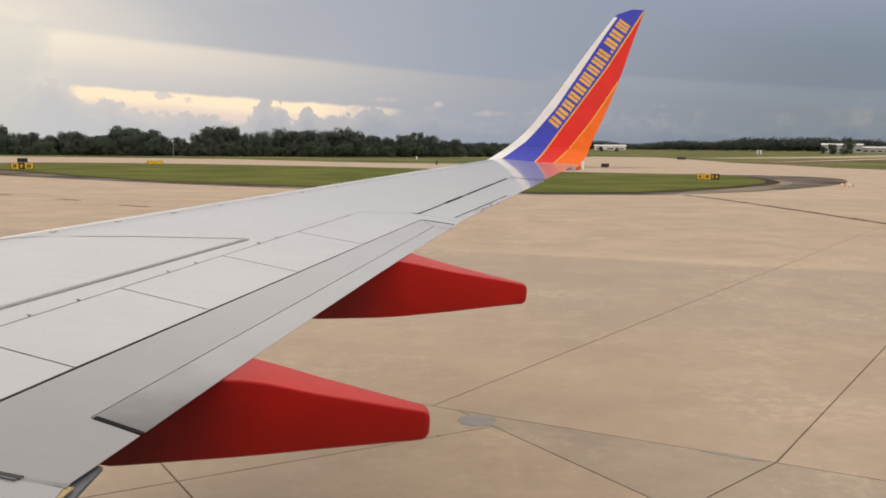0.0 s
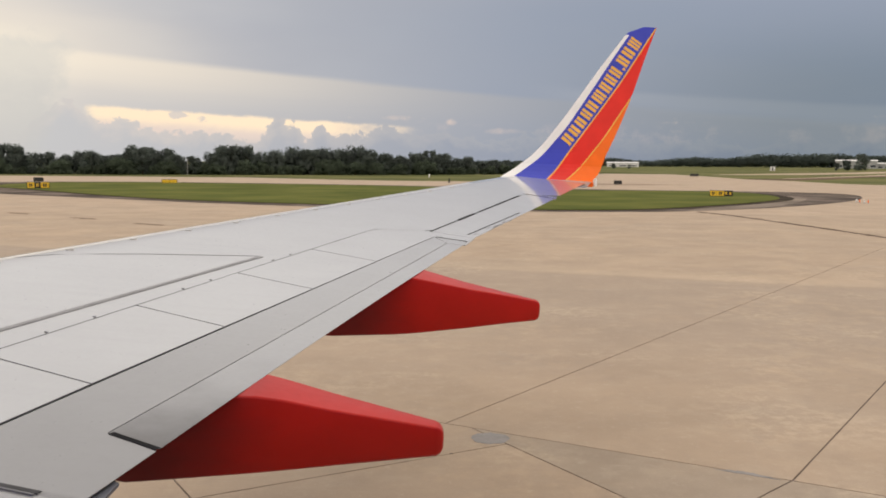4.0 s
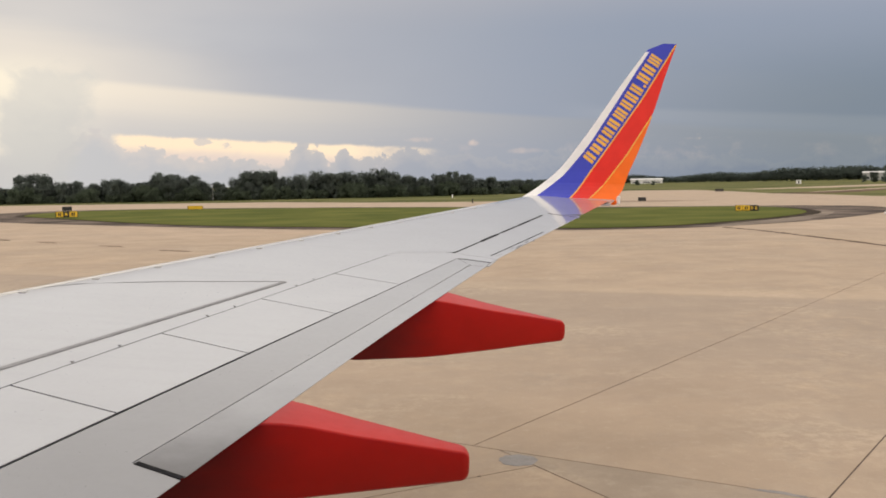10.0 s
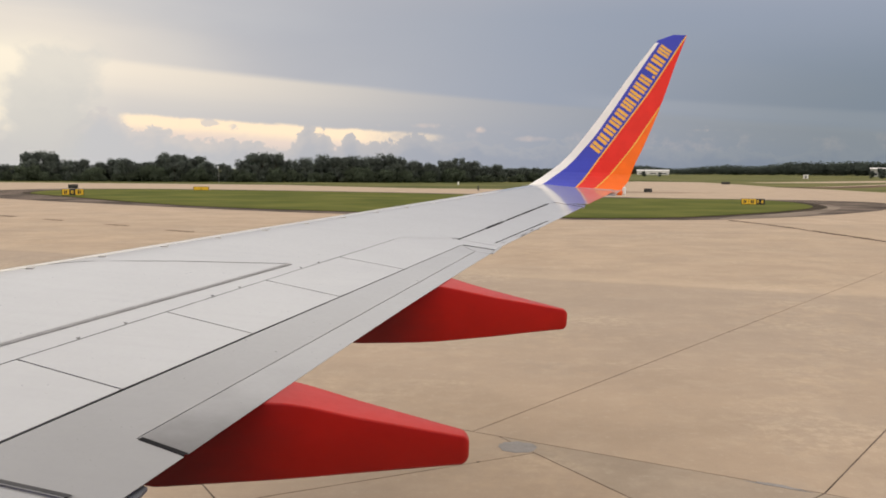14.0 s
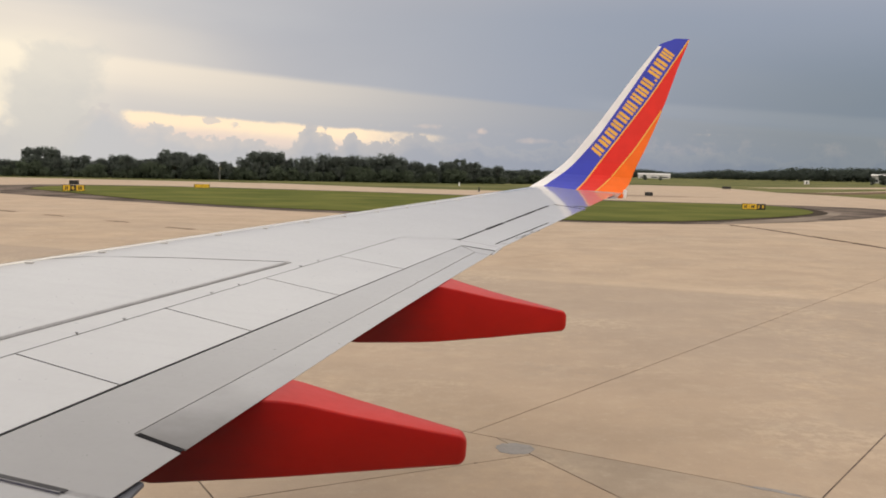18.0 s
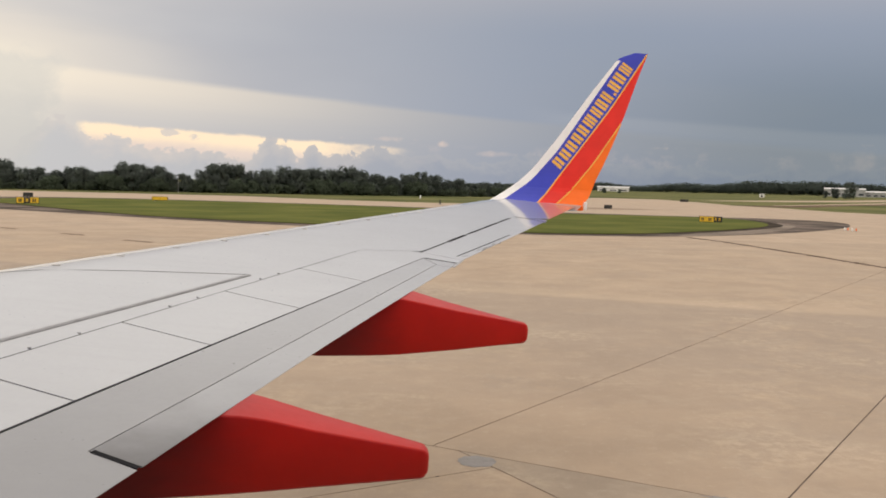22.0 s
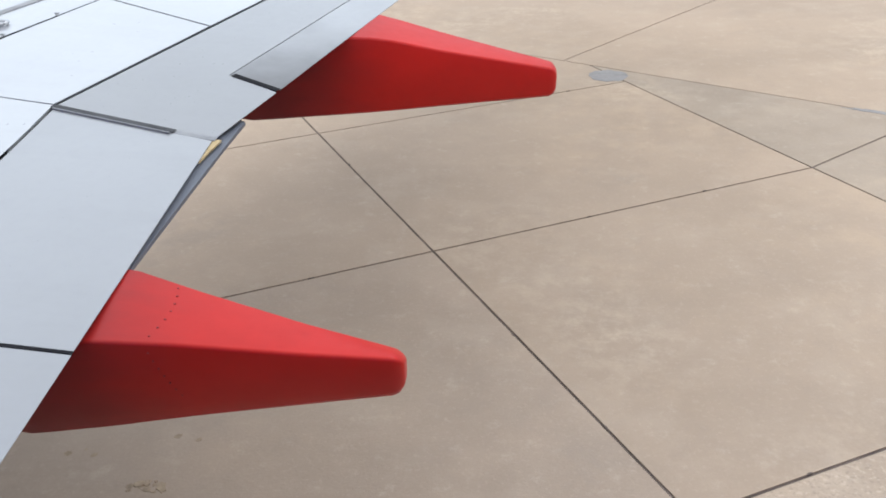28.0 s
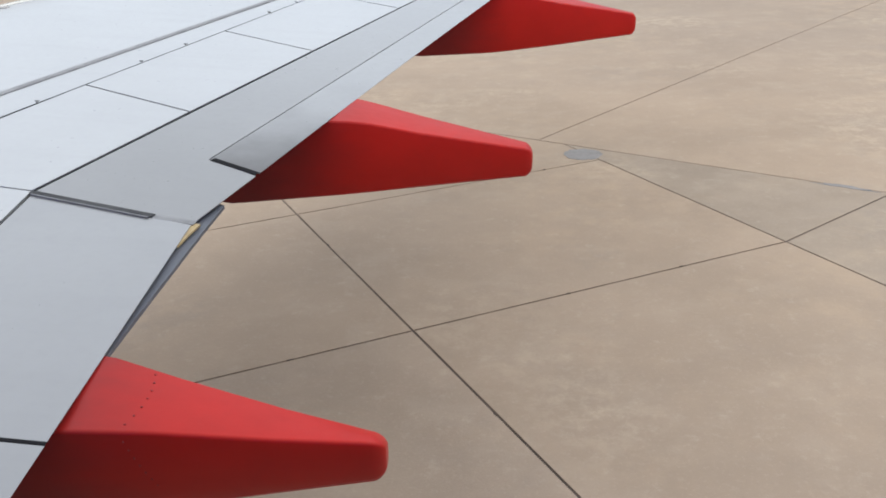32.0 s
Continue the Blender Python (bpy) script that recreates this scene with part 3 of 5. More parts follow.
YTIP, ZTIP, SLOPE, TILT = 15.575, -0.049, 0.0928, 0.047


def x_te(y):
    return lerp(TE_TAB, y)


def x_crest(y):
    return 0.53 + 0.583 * (y - 13.51)


def z_top(x, y):
    """Upper skin: nearly flat aft, rounding down over the leading edge."""
    te = -1.218 + 0.349 * (y - 3.389) if y > 3.389 else -1.218 + 0.05 * (y - 3.389)
    z = ZTIP + SLOPE * (y - YTIP) + TILT * (te - x)
    c = x_te(y) - x_crest(y)
    nose = 0.05 + 0.05 * c
    k = (x_crest(y) + 0.15 * c - x) / (0.15 * c + nose)
    if k > 0:
        z -= 0.042 * c * (1 - math.sqrt(max(0.0, 1 - min(k, 1) ** 2)))
    return z


def line_a(y):
    return -2.27 + 0.416 * (y - 4.9)


def skin_panel(name, corners, mat, label="", inset=0.005, lift=0.0, thick=0.02, n=6, m=10, bow=0.0, taper=0.0):
    """A slab on the wing's upper surface between four plan corners: inner fore, inner aft, outer aft, outer fore."""
    a, b, c, d = (Vector(p) for p in corners)
    mid = (a + b + c + d) / 4
    a, b, c, d = (p + (mid - p).normalized() * inset * 1.4 for p in (a, b, c, d))
    bm = bmesh.new()
    top, low = [], []
    for j in range(m + 1):
        e0, e1 = a.lerp(d, j / m), b.lerp(c, j / m) + Vector((bow * 4 * (j / m) * (1 - j / m), 0))
        row = [e0.lerp(e1, i / n) for i in range(n + 1)]
        top.append([bm.verts.new((p.x, p.y, z_top(p.x, p.y) + lift)) for p in row])
        low.append([bm.verts.new((p.x, p.y, z_top(p.x, p.y) + lift - thick * (1 - taper * i / n))) for i, p in enumerate(row)])
    for j in range(m):
        for i in range(n):
            bm.faces.new((top[j][i], top[j][i + 1], top[j + 1][i + 1], top[j + 1][i]))
            bm.faces.new((low[j][i], low[j + 1][i], low[j + 1][i + 1], low[j][i + 1]))
    for j in range(m):
        for i in (0, n):
            bm.faces.new((top[j][i], top[j + 1][i], low[j + 1][i], low[j][i]))
    for i in range(n):
        for j in (0, m):
            bm.faces.new((top[j][i], top[j][i + 1], low[j][i + 1], low[j][i]))
    return part(name, bm, mat, wing, label)


# closed wing body, a little under the panels
def wing_body():
    bm = bmesh.new()
    rows = []
    for k in range(33):
        y = -0.3 + (15.3 + 0.3) * k / 32
        te, cr = x_te(y) - 0.24, x_crest(y)
        c = te - cr
        nose = cr - 0.05 - 0.05 * c
        row = []
        for j in range(25):
            x = nose + (te - nose) * (j / 24) ** 1.7
            row.append((x, y, z_top(x, y) - 0.016 - 0.02 * max(0.0, 1 - (te - x) / 0.2)))
        for j in range(24, 0, -1):
            f = (j / 24) ** 1.7
            x = nose + (te - nose) * f
            th = 0.02 + 0.115 * c * (1 - f) ** 0.8 * min(1, f * 9) ** 0.5
            row.append((x, y, z_top(x, y) - 0.016 - th - 0.02 * max(0.0, 1 - (te - x) / 0.2)))
        rows.append([bm.verts.new(p) for p in row])
    n = len(rows[0])
    for r0, r1 in zip(rows, rows[1:]):
        for j in range(n):
            bm.faces.new((r0[j], r0[(j + 1) % n], r1[(j + 1) % n], r1[j]))
    bm.faces.new(rows[0])
    bm.faces.new(rows[-1][::-1])
    return bm


wing = part("wing", wing_body(), DARK, plane, "swept grey wing with spoilers, flaps and aileron")


def front_skin():
    """Skin from the spoiler line forward and round the leading edge."""
    bm = bmesh.new()
    rows = []
    for k in range(61):
        y = -0.3 + (15.5 + 0.3) * k / 60
        if y < 9.54:
            aft = min(line_a(y), -1.96 if y < 3.6 else 9) - 0.005
            if y < 3.63:
                aft = -1.965
        elif y < 13.2:
            aft = 0.24 + 0.3956 * (y - 9.63) - 0.005
        else:
            aft = x_te(y)
        cr = x_crest(y)
        c = x_te(y) - cr
        nose = cr - 0.05 - 0.05 * c
        row = []
        for j in range(31):
            x = aft + (nose - aft) * (1 - (1 - j / 30) ** 1.8)
            row.append(bm.verts.new((x, y, z_top(x, y))))
        row.append(bm.verts.new((nose + 0.03, y, z_top(nose, y) - 0.05)))
        row.append(bm.verts.new((nose + 0.25, y, z_top(nose, y) - 0.09)))
        rows.append(row)
    for r0, r1 in zip(rows, rows[1:]):
        for j in range(len(r0) - 1):
            bm.faces.new((r0[j], r0[j + 1], r1[j + 1], r1[j]))
    return bm


part("wing_skin", front_skin(), WING, wing, "satin pale grey upper skin", smooth_faces=True)


# spoilers: inner fore, inner aft, outer aft, outer fore; the ends lean inboard towards the trailing edge
SPLITS = [(-2.75, 3.70, -1.965, 3.60), (-2.27, 4.9, -1.58, 4.6), (-1.795, 6.04, -1.14, 5.73), (-1.34, 7.14, -0.706, 6.84), (-0.88, 8.24, -0.266, 7.97), (-0.34, 9.54, 0.27, 9.34)]
for (fx, fy, ax, ay), (gx, gy, bx, by) in zip(SPLITS, SPLITS[1:]):
    skin_panel("spoiler", [(fx, fy), (ax, ay), (bx, by), (gx, gy)], WING, "pale grey spoiler panel", inset=0.006)
skin_panel("skin_patch", [(-0.365, 9.525), (0.29, 9.325), (0.25, 9.66), (-0.35, 9.67)], WING, n=2, m=2, inset=0.0, lift=-0.001)
skin_panel("skin_patch", [(-2.9, 3.2), (-1.965, 3.2), (-1.965, 3.6), (-2.75, 3.7)], WING, n=2, m=2, inset=0.002, lift=-0.001)
# skin under the joints between the last spoiler, the flap tip and the aileron
skin_panel("skin_patch", [(-0.44, 9.36), (0.585, 9.06), (0.70, 9.46), (-0.26, 9.74)], WING, n=3, m=3, inset=0.0, lift=-0.005, thick=0.008)
# flaps
skin_panel("inboard_flap", [(-1.95, 2.095), (-1.2, 2.075), (-1.2, 3.40), (-1.95, 3.57)], INNER_FLAP, "grey inboard flap panel", inset=0.004, thick=0.01, taper=0.8)
skin_panel("inboard_flap", [(-1.95, -0.2), (-1.2, -0.2), (-1.2, 2.066), (-1.95, 2.086)], INNER_FLAP, "grey inboard flap panel", inset=0.003, thick=0.01, taper=0.8)
skin_panel("outboard_flap", [(-1.945, 3.605), (-1.315, 4.03), (0.395, 9.06), (0.265, 9.33)], FLAP, "grey forward flap segment", inset=0.0, m=24)
skin_panel("flap_end", [(-1.945, 3.605), (-1.195, 3.42), (-1.055, 3.885), (-1.315, 4.03)], FLAP, "riveted grey flap end panel", inset=0.0, n=4, m=4, taper=0.85)
skin_panel("aft_flap", [(-1.308, 4.035), (-1.045, 3.915), (x_te(9.0) + 0.01, 9.0), (0.400, 9.055)], TONED_FLAP, "grey trailing flap segment", inset=0.0, lift=-0.001, thick=0.01, m=24, bow=-0.028, taper=0.75)
skin_panel("flap_tip", [(0.405, 9.055), (x_te(9.0) + 0.01, 9.004), (0.603, 9.225), (0.275, 9.33)], FLAP, inset=0.0, n=3, m=3, thick=0.01, taper=0.7)
# aileron with its tab, and the skin outboard of it
skin_panel("skin_patch", [(0.276, 9.345), (0.61, 9.24), (0.70, 9.455), (0.255, 9.66)], WING, n=2, m=2, inset=0.0, lift=-0.0015, thick=0.01, taper=0.6)
skin_panel("aileron", [(0.25, 9.635), (0.685, 9.43), (2.11, 13.06), (1.68, 13.265)], WING, "pale grey aileron", inset=0.007, m=16, taper=0.8)
skin_panel("skin_patch", [(1.69, 13.275), (2.125, 13.065), (x_te(13.27), 13.27), (1.9, 13.275)], WING, n=2, m=2, inset=0.002, lift=-0.001)


def strip_line(name, pts, width, mat, lift=0.003, label="", parent=None):
    """A thin raised ribbon along plan points on the upper skin."""
    bm = bmesh.new()
    path = []
    for (x0, y0), (x1, y1) in zip(pts, pts[1:]):
        k = max(2, int(math.hypot(x1 - x0, y1 - y0) / 0.3))
        path += [(x0 + (x1 - x0) * j / k, y0 + (y1 - y0) * j / k) for j in range(k)]
    path.append(pts[-1])
    prev = None
    for k, (x, y) in enumerate(path):
        a, b = Vector(path[max(k - 1, 0)]), Vector(path[min(k + 1, len(path) - 1)])
        d = (b - a).normalized()
        n = Vector((-d.y, d.x)) * width / 2
        quad = [bm.verts.new((x + s * n.x, y + s * n.y, z_top(x + s * n.x, y + s * n.y) + h)) for s, h in ((-1, -0.004), (-1, lift), (1, lift), (1, -0.004))]
        if prev:
            for j in range(3):
                bm.faces.new((prev[j], prev[j + 1], quad[j + 1], quad[j]))
        prev = quad
    return part(name, bm, mat, parent or wing, label)


strip_line("seal_strip", [(-3.36, 3.1), (-1.255, 7.77)], 0.042, LUG, 0.004, "dark grey rubbed sealant strip")
strip_line("panel_seam", [(-1.26, 7.79), (-2.15, 7.52), (-2.83, 7.25), (-3.2, 7.0)], 0.011, SEALANT, 0.002)
strip_line("spoiler_gap", [(ax, ay) for _, _, ax, ay in SPLITS], 0.007, GAP, 0.0015)
strip_line("aileron_tab_seam", [(0.64, 9.62), (1.41, 11.45)], 0.014, DARK, 0.002)
for a, b, wide in ((0.0, 0.21, 0.02), (0.23, 0.40, 0.042), (0.43, 0.60, 0.03), (0.615, 0.77, 0.036), (0.785, 0.93, 0.034)):
    strip_line("hinge_gap", [(0.24 + 1.44 * v, 9.63 + 3.64 * v) for v in (a, b)], wide, DARK, 0.002)
strip_line("aileron_end_gap", [(1.70, 13.27), (2.10, 13.065)], 0.022, DARK, 0.002)
scuff_rng = random.Random(5)
for k in range(9):
    v = scuff_rng.uniform(0.0, 0.75) ** 1.5
    x, y = 0.70 + 0.75 * v + scuff_rng.uniform(-0.02, 0.04), 9.60 + 1.75 * v
    strip_line("scuff", [(x, y), (x + scuff_rng.uniform(0.02, 0.06), y + scuff_rng.uniform(0.05, 0.16))], scuff_rng.uniform(0.008, 0.018), SEALANT, 0.002, "dark scuff in the paint")
strip_line("gap_seal", [(-1.96, 3.585), (-1.375, 3.445)], 0.024, GAP, 0.006, "dark rubber seal with a metal edge")
strip_line("corner_seal", [(-1.40, 3.452), (-1.19, 3.412)], 0.030, LUG, 0.0005, "grey seal at the flap corner")
strip_line("seal_rod", [(-1.95, 3.56), (-1.39, 3.425)], 0.009, SEALANT, 0.008)
strip_line("flap_end_gap", [(-1.295, 4.03), (-1.05, 3.905)], 0.03, DARK, 0.003)
strip_line("flap_tip_gap", [(0.285, 9.345), (0.61, 9.238)], 0.016, DARK, 0.002)
strip_line("flap_split_gap", [(-1.93, 2.09), (-1.2, 2.07)], 0.012, DARK, 0.002)


def under_flap():
    bm = bmesh.new()
    prism(bm, [(-1.24, 2.5), (-1.208, 2.5), (-1.177, 3.0), (-1.150, 3.4), (-1.128, 3.62), (-1.20, 3.66), (-1.24, 3.47)], 0, 0.015)
    for v in bm.verts:
        v.co.z += z_top(v.co.x, v.co.y) - 0.035
    return bm


part("flap_underside", under_flap(), UNDERFLAP, wing, "dark grey lower flap edge")
bm = bmesh.new()
prism(bm, [(-1.203, 3.22), (-1.186, 3.33), (-1.170, 3.415), (-1.203, 3.42)], 0, 0.008)
for v in bm.verts:
    v.co.z += z_top(v.co.x, v.co.y) - 0.012
part("primed_edge", bm, PRIMER, wing, "bare yellow primer at the flap corner")


# hinge lugs along the spoiler line and fasteners by the leading edge
def lug(x, y):
    """A hinge bracket: a flat foot along the seam, a stub across it and a bolt head."""
    bm = bmesh.new()
    z = z_top(x, y)
    block(bm, x - 0.004, x + 0.004, y - 0.022, y + 0.018, z - 0.004, z + 0.002, 0.001)
    block(bm, x - 0.018, x + 0.003, y - 0.006, y + 0.003, z - 0.004, z + 0.004, 0.001)
    rod(bm, (x - 0.013, y + 0.010, z), (x - 0.013, y + 0.010, z + 0.003), 0.004, sides=6)
    return part("hinge_lug", bm, LUG, wing)


for y in (4.3, 4.62, 5.35, 5.72, 6.55, 6.86, 7.68, 7.95):
    lug(line_a(y) - 0.022, y)
for k in range(15):
    y = 5.17 + 0.58 * k
    x = x_crest(y) + 0.21
    bm = bmesh.new()
    block(bm, x - 0.03, x + 0.03, y - 0.028, y + 0.028, z_top(x, y) - 0.01, z_top(x, y) + 0.006, 0.004)
    part("fastener_cover", bm, COVER, wing)
# pale ribbon painted in for bright sky mirrored along the rounded nose
strip_line("leading_edge_strip", [(x_crest(y) + 0.10, y) for y in (2.0, 4.0, 6.0, 8.0, 10.0, 12.0, 14.0)], 0.10, EDGE, 0.002, "pale polished leading edge strip with sky sheen painted in")
# ring fitting on the skin
bm = bmesh.new()
xr, yr = -2.62, 4.42
for k in range(10):
    a0, a1 = 2 * math.pi * k / 10, 2 * math.pi * (k + 1) / 10
    zr = z_top(xr, yr)
    rod(bm, (xr + 0.035 * math.cos(a0), yr + 0.035 * math.sin(a0), zr + 0.01), (xr + 0.035 * math.cos(a1), yr + 0.035 * math.sin(a1), zr + 0.01), 0.009, sides=5)
rod(bm, (xr, yr, zr - 0.005), (xr, yr, zr + 0.012), 0.016, sides=8)
part("tie_down_ring", bm, STEEL, wing)


# rivet rows, too small to pick out singly
def rivets(rows, mat, parent):
    bm = bmesh.new()
    for (x0, y0), (x1, y1), n in rows:
        for k in range(n):
            f = k / (n - 1)
            x, y = x0 + (x1 - x0) * f, y0 + (y1 - y0) * f
            r = bmesh.ops.create_cone(bm, cap_ends=True, segments=6, radius1=0.0017, radius2=0.0012, depth=0.0010)
            bmesh.ops.translate(bm, vec=(x, y, z_top(x, y) + 0.001), verts=r["verts"])
    return tagged(part("rivets", bm, mat, parent), kind="stuff")


rivets([((-1.75, 3.62), (-1.35, 3.52), 9), ((-1.78, 3.85), (-1.38, 3.72), 9), ((-1.55, 3.55), (-1.15, 4.35), 12), ((-1.6, 2.3), (-1.45, 3.35), 8)], RIVET, wing)


# flap track fairings: stations of x, near top, far top, bottom, near side, far side
def fairing(stations, label, paint, lean):
    """Tapered box with rounded ridges; its inboard side curls under by lean of the width."""
    bm = bmesh.new()
    rows = []
    xs = [s[0] for s in stations]
    end, nose = xs[-1], 0.045
    for x in [*np.linspace(xs[0], end - nose, 36), *(end - nose * (1 - math.sin(a)) for a in np.linspace(0.15, 1.45, 9))]:
        top, top2, low, y0, y1 = (float(np.interp(x, xs, [s[k] for s in stations])) for k in (1, 2, 3, 4, 5))
        if x > end - nose:
            k = 1 - 0.62 * (1 - math.sqrt(1 - ((x - end + nose) / nose) ** 2))
            ym, zm = (y0 + y1) / 2, (top + low) / 2
            y0, y1 = ym + (y0 - ym) * k, ym + (y1 - ym) * k
            top, top2, low = zm + (top - zm) * k, zm + (top2 - zm) * k, zm + (low - zm) * k
        low -= lean * (y1 - y0) * abs(low) / y0
        w, h = y1 - y0, top - low
        r = min(0.015, w * 0.15, h * 0.15)
        ring = [(y0 + 0.004, top - r), (y0 + r * 0.3, top - r * 0.35), (y0 + r, top), (y0 + w * 0.5, (top + top2) / 2 + 0.004), (y1 - r, top2), (y1 - r * 0.3, top2 - r * 0.35),
                (y1 - 0.004, top2 - r), (y1 - w * 0.03, low + h * 0.4), (y1 - w * 0.10, low + r), (y1 - w * 0.2, low), (y0 + w * (lean + 0.06), low), (y0 + w * lean, low + r),
                (y0 + w * lean * 0.58, low + h * 0.27), (y0 + w * lean * 0.25, low + h * 0.52), (y0 + w * lean * 0.06, low + h * 0.76)]
        rows.append([bm.verts.new((float(x), y, z)) for y, z in ring])
    n = len(rows[0])
    for r0, r1 in zip(rows, rows[1:]):
        for j in range(n):
            bm.faces.new((r0[j], r0[(j + 1) % n], r1[(j + 1) % n], r1[j]))
    bm.faces.new(rows[0])
    bm.faces.new(rows[-1][::-1])
    ob = part("flap_fairing", bm, paint, plane, label, smooth_faces=True)
    ob.modifiers.new("even_normals", "WEIGHTED_NORMAL").weight = 80
    return ob


F1 = [(-2.3, -1.38, -1.38, -1.62, 2.16, 2.50), (-1.5, -1.361, -1.32, -1.695, 2.13, 2.53), (-1.2, -1.319, -1.267, -1.655, 2.15, 2.51), (-0.95, -1.329, -1.322, -1.615, 2.17, 2.47),
      (-0.6, -1.375, -1.392, -1.58, 2.22, 2.42), (-0.272, -1.416, -1.445, -1.552, 2.275, 2.375)]
F2 = [(-2.0, -1.22, -1.22, -1.50, 4.62, 4.94), (-1.43, -1.15, -1.13, -1.555, 4.59, 4.99), (-0.95, -1.076, -1.036, -1.508, 4.60, 4.97), (-0.84, -1.070, -1.036, -1.497, 4.60, 4.965), (-0.74, -1.072, -1.036, -1.487, 4.605, 4.96),
      (-0.61, -1.088, -1.065, -1.474, 4.615, 4.95), (-0.37, -1.139, -1.122, -1.450, 4.64, 4.925), (0.238, -1.242, -1.238, -1.39, 4.705, 4.815)]
F3 = [(-1.14, -0.95, -0.95, -1.276, 7.50, 7.82), (-0.62, -0.86, -0.85, -1.320, 7.48, 7.85), (-0.1, -0.802, -0.772, -1.291, 7.486, 7.84), (0.05, -0.798, -0.770, -1.278, 7.49, 7.835), (0.15, -0.812, -0.767, -1.266, 7.495, 7.83),
      (0.34, -0.846, -0.816, -1.243, 7.51, 7.82), (0.53, -0.880, -0.860, -1.220, 7.525, 7.805), (0.83, -0.927, -0.922, -1.182, 7.58, 7.778), (1.162, -0.983, -0.985, -1.144, 7.637, 7.726)]
near_fairing = fairing(F1, "glossy red flap track fairing with a rivet row", shaded_red("red_paint", -0.85, 0.6, 0.6), 0.24)
bm = bmesh.new()
for k in range(7):
    f = (k + 0.5) / 7
    x, y = -1.035 + 0.03 * math.sin(3 * f), 2.18 + 0.29 * f
    near, far = (float(np.interp(x, [v[0] for v in F1], [v[j] for v in F1])) for j in (1, 2))
    r = bmesh.ops.create_cone(bm, cap_ends=True, segments=7, radius1=0.0042, radius2=0.003, depth=0.003)
    bmesh.ops.translate(bm, vec=(x, y, near + (far - near) * f + 0.008 * (1 - abs(2 * f - 1)) * 0.5 + 0.001), verts=r["verts"])
for k in range(9):
    f = (k + 0.5) / 9
    r = bmesh.ops.create_cone(bm, cap_ends=True, segments=7, radius1=0.0035, radius2=0.002, depth=0.004)
    bmesh.ops.transform(bm, matrix=Matrix.Translation((-1.03 + 0.10 * f, 2.163 + 0.072 * f * f, -1.345 - 0.27 * f)) @ Matrix.Rotation(radians(90), 4, "X"), verts=r["verts"])
tagged(part("rivets", bm, material("dark_red_rivet", (0.22, 0.012, 0.012), 0.5), near_fairing), kind="stuff")
fairing(F2, "glossy red flap track fairing with shade painted on its forward end", shaded_red("red_paint_shaded", -0.55, 0.8, 0.72), 0.22)
fairing(F3, "glossy red flap track fairing", shaded_red("red_paint_streaked", 0.15, 0.6, 0.6), 0.2)


# winglet: tables over the height above the tip
YW = [(-0.08, 15.2), (0.0, 15.42), (0.10, 15.57), (0.25, 15.74), (0.5, 15.87), (0.75, 15.95), (2.85, 16.505)]
LEW = [(-0.08, 1.35), (0.0, 1.50), (0.05, 1.60), (0.32, 2.005), (0.6, 2.295), (1.2, 2.745), (2.03, 3.318), (2.70, 3.815), (2.85, 4.15)]
TEW = [(-0.08, 2.98), (0.0, 3.12), (0.14, 3.29), (0.4, 3.39), (0.72, 3.555), (1.1, 3.72), (1.51, 3.885), (2.30, 4.157), (2.85, 4.37)]
WBW = [(-0.08, 1.6), (0.12, 1.91), (0.376, 2.26), (0.93, 2.725), (1.62, 3.175), (2.3, 3.61), (2.66, 3.85), (2.85, 4.15)]
BRW = [(-0.08, 2.24), (0.12, 2.49), (0.32, 2.64), (0.93, 3.085), (1.75, 3.675), (2.85, 4.37)]
ROW_ = [(-0.08, 2.56), (0.1, 2.81), (0.24, 2.97), (0.754, 3.385), (1.2, 3.675), (1.513, 3.885), (2.85, 4.37)]


def eased(table):
    """The same table with its corners rounded off."""
    hs = [-0.10 + 2.96 * k / 60 for k in range(61)]
    return [(h, sum(lerp(table, h + d) for d in (-0.12, -0.08, -0.04, 0.0, 0.04, 0.08, 0.12)) / 7 if -0.0 < h < 2.6 else lerp(table, h)) for h in hs]


LEW, TEW, WBW, BRW, ROW_ = (eased(table) for table in (LEW, TEW, WBW, BRW, ROW_))


def winglet_zone(name, h0, h1, left, right, mat, parent, label="", thick=0.05, lift=0.0):
    bm = bmesh.new()
    rows = []
    n = 40
    for k in range(n + 1):
        h = h0 + (h1 - h0) * k / n
        y = lerp(YW, h)
        dy = (lerp(YW, h + 0.02) - lerp(YW, h - 0.02)) / 0.04
        nv = Vector((0, -1, dy)).normalized()
        xl, xr = left(h), max(right(h), left(h) + 0.002)
        x_le, x_tr = lerp(LEW, h), lerp(TEW, h)
        inner, outer = [], []
        for j in range(5):
            x = xl + (xr - xl) * j / 4
            u = min(1, max(0, (x - x_le) / (x_tr - x_le)))
            th = thick * (0.15 + 0.85 * math.sqrt(u) * (1 - u) * 2.2) * (1 - 0.4 * h / 2.8)
            base = Vector((x, y, ZTIP + h))
            inner.append(bm.verts.new(base + nv * (lift + 0.3 * th)))
            outer.append(bm.verts.new(base - nv * (0.7 * th)))
        rows.append(inner + outer[::-1])
    m = len(rows[0])
    for r0, r1 in zip(rows, rows[1:]):
        for j in range(m):
            bm.faces.new((r0[j], r0[(j + 1) % m], r1[(j + 1) % m], r1[j]))
    bm.faces.new(rows[0])
    bm.faces.new(rows[-1][::-1])
    return part(name, bm, mat, parent, label)


def at_h(tab):
    return lambda h: lerp(tab, h)


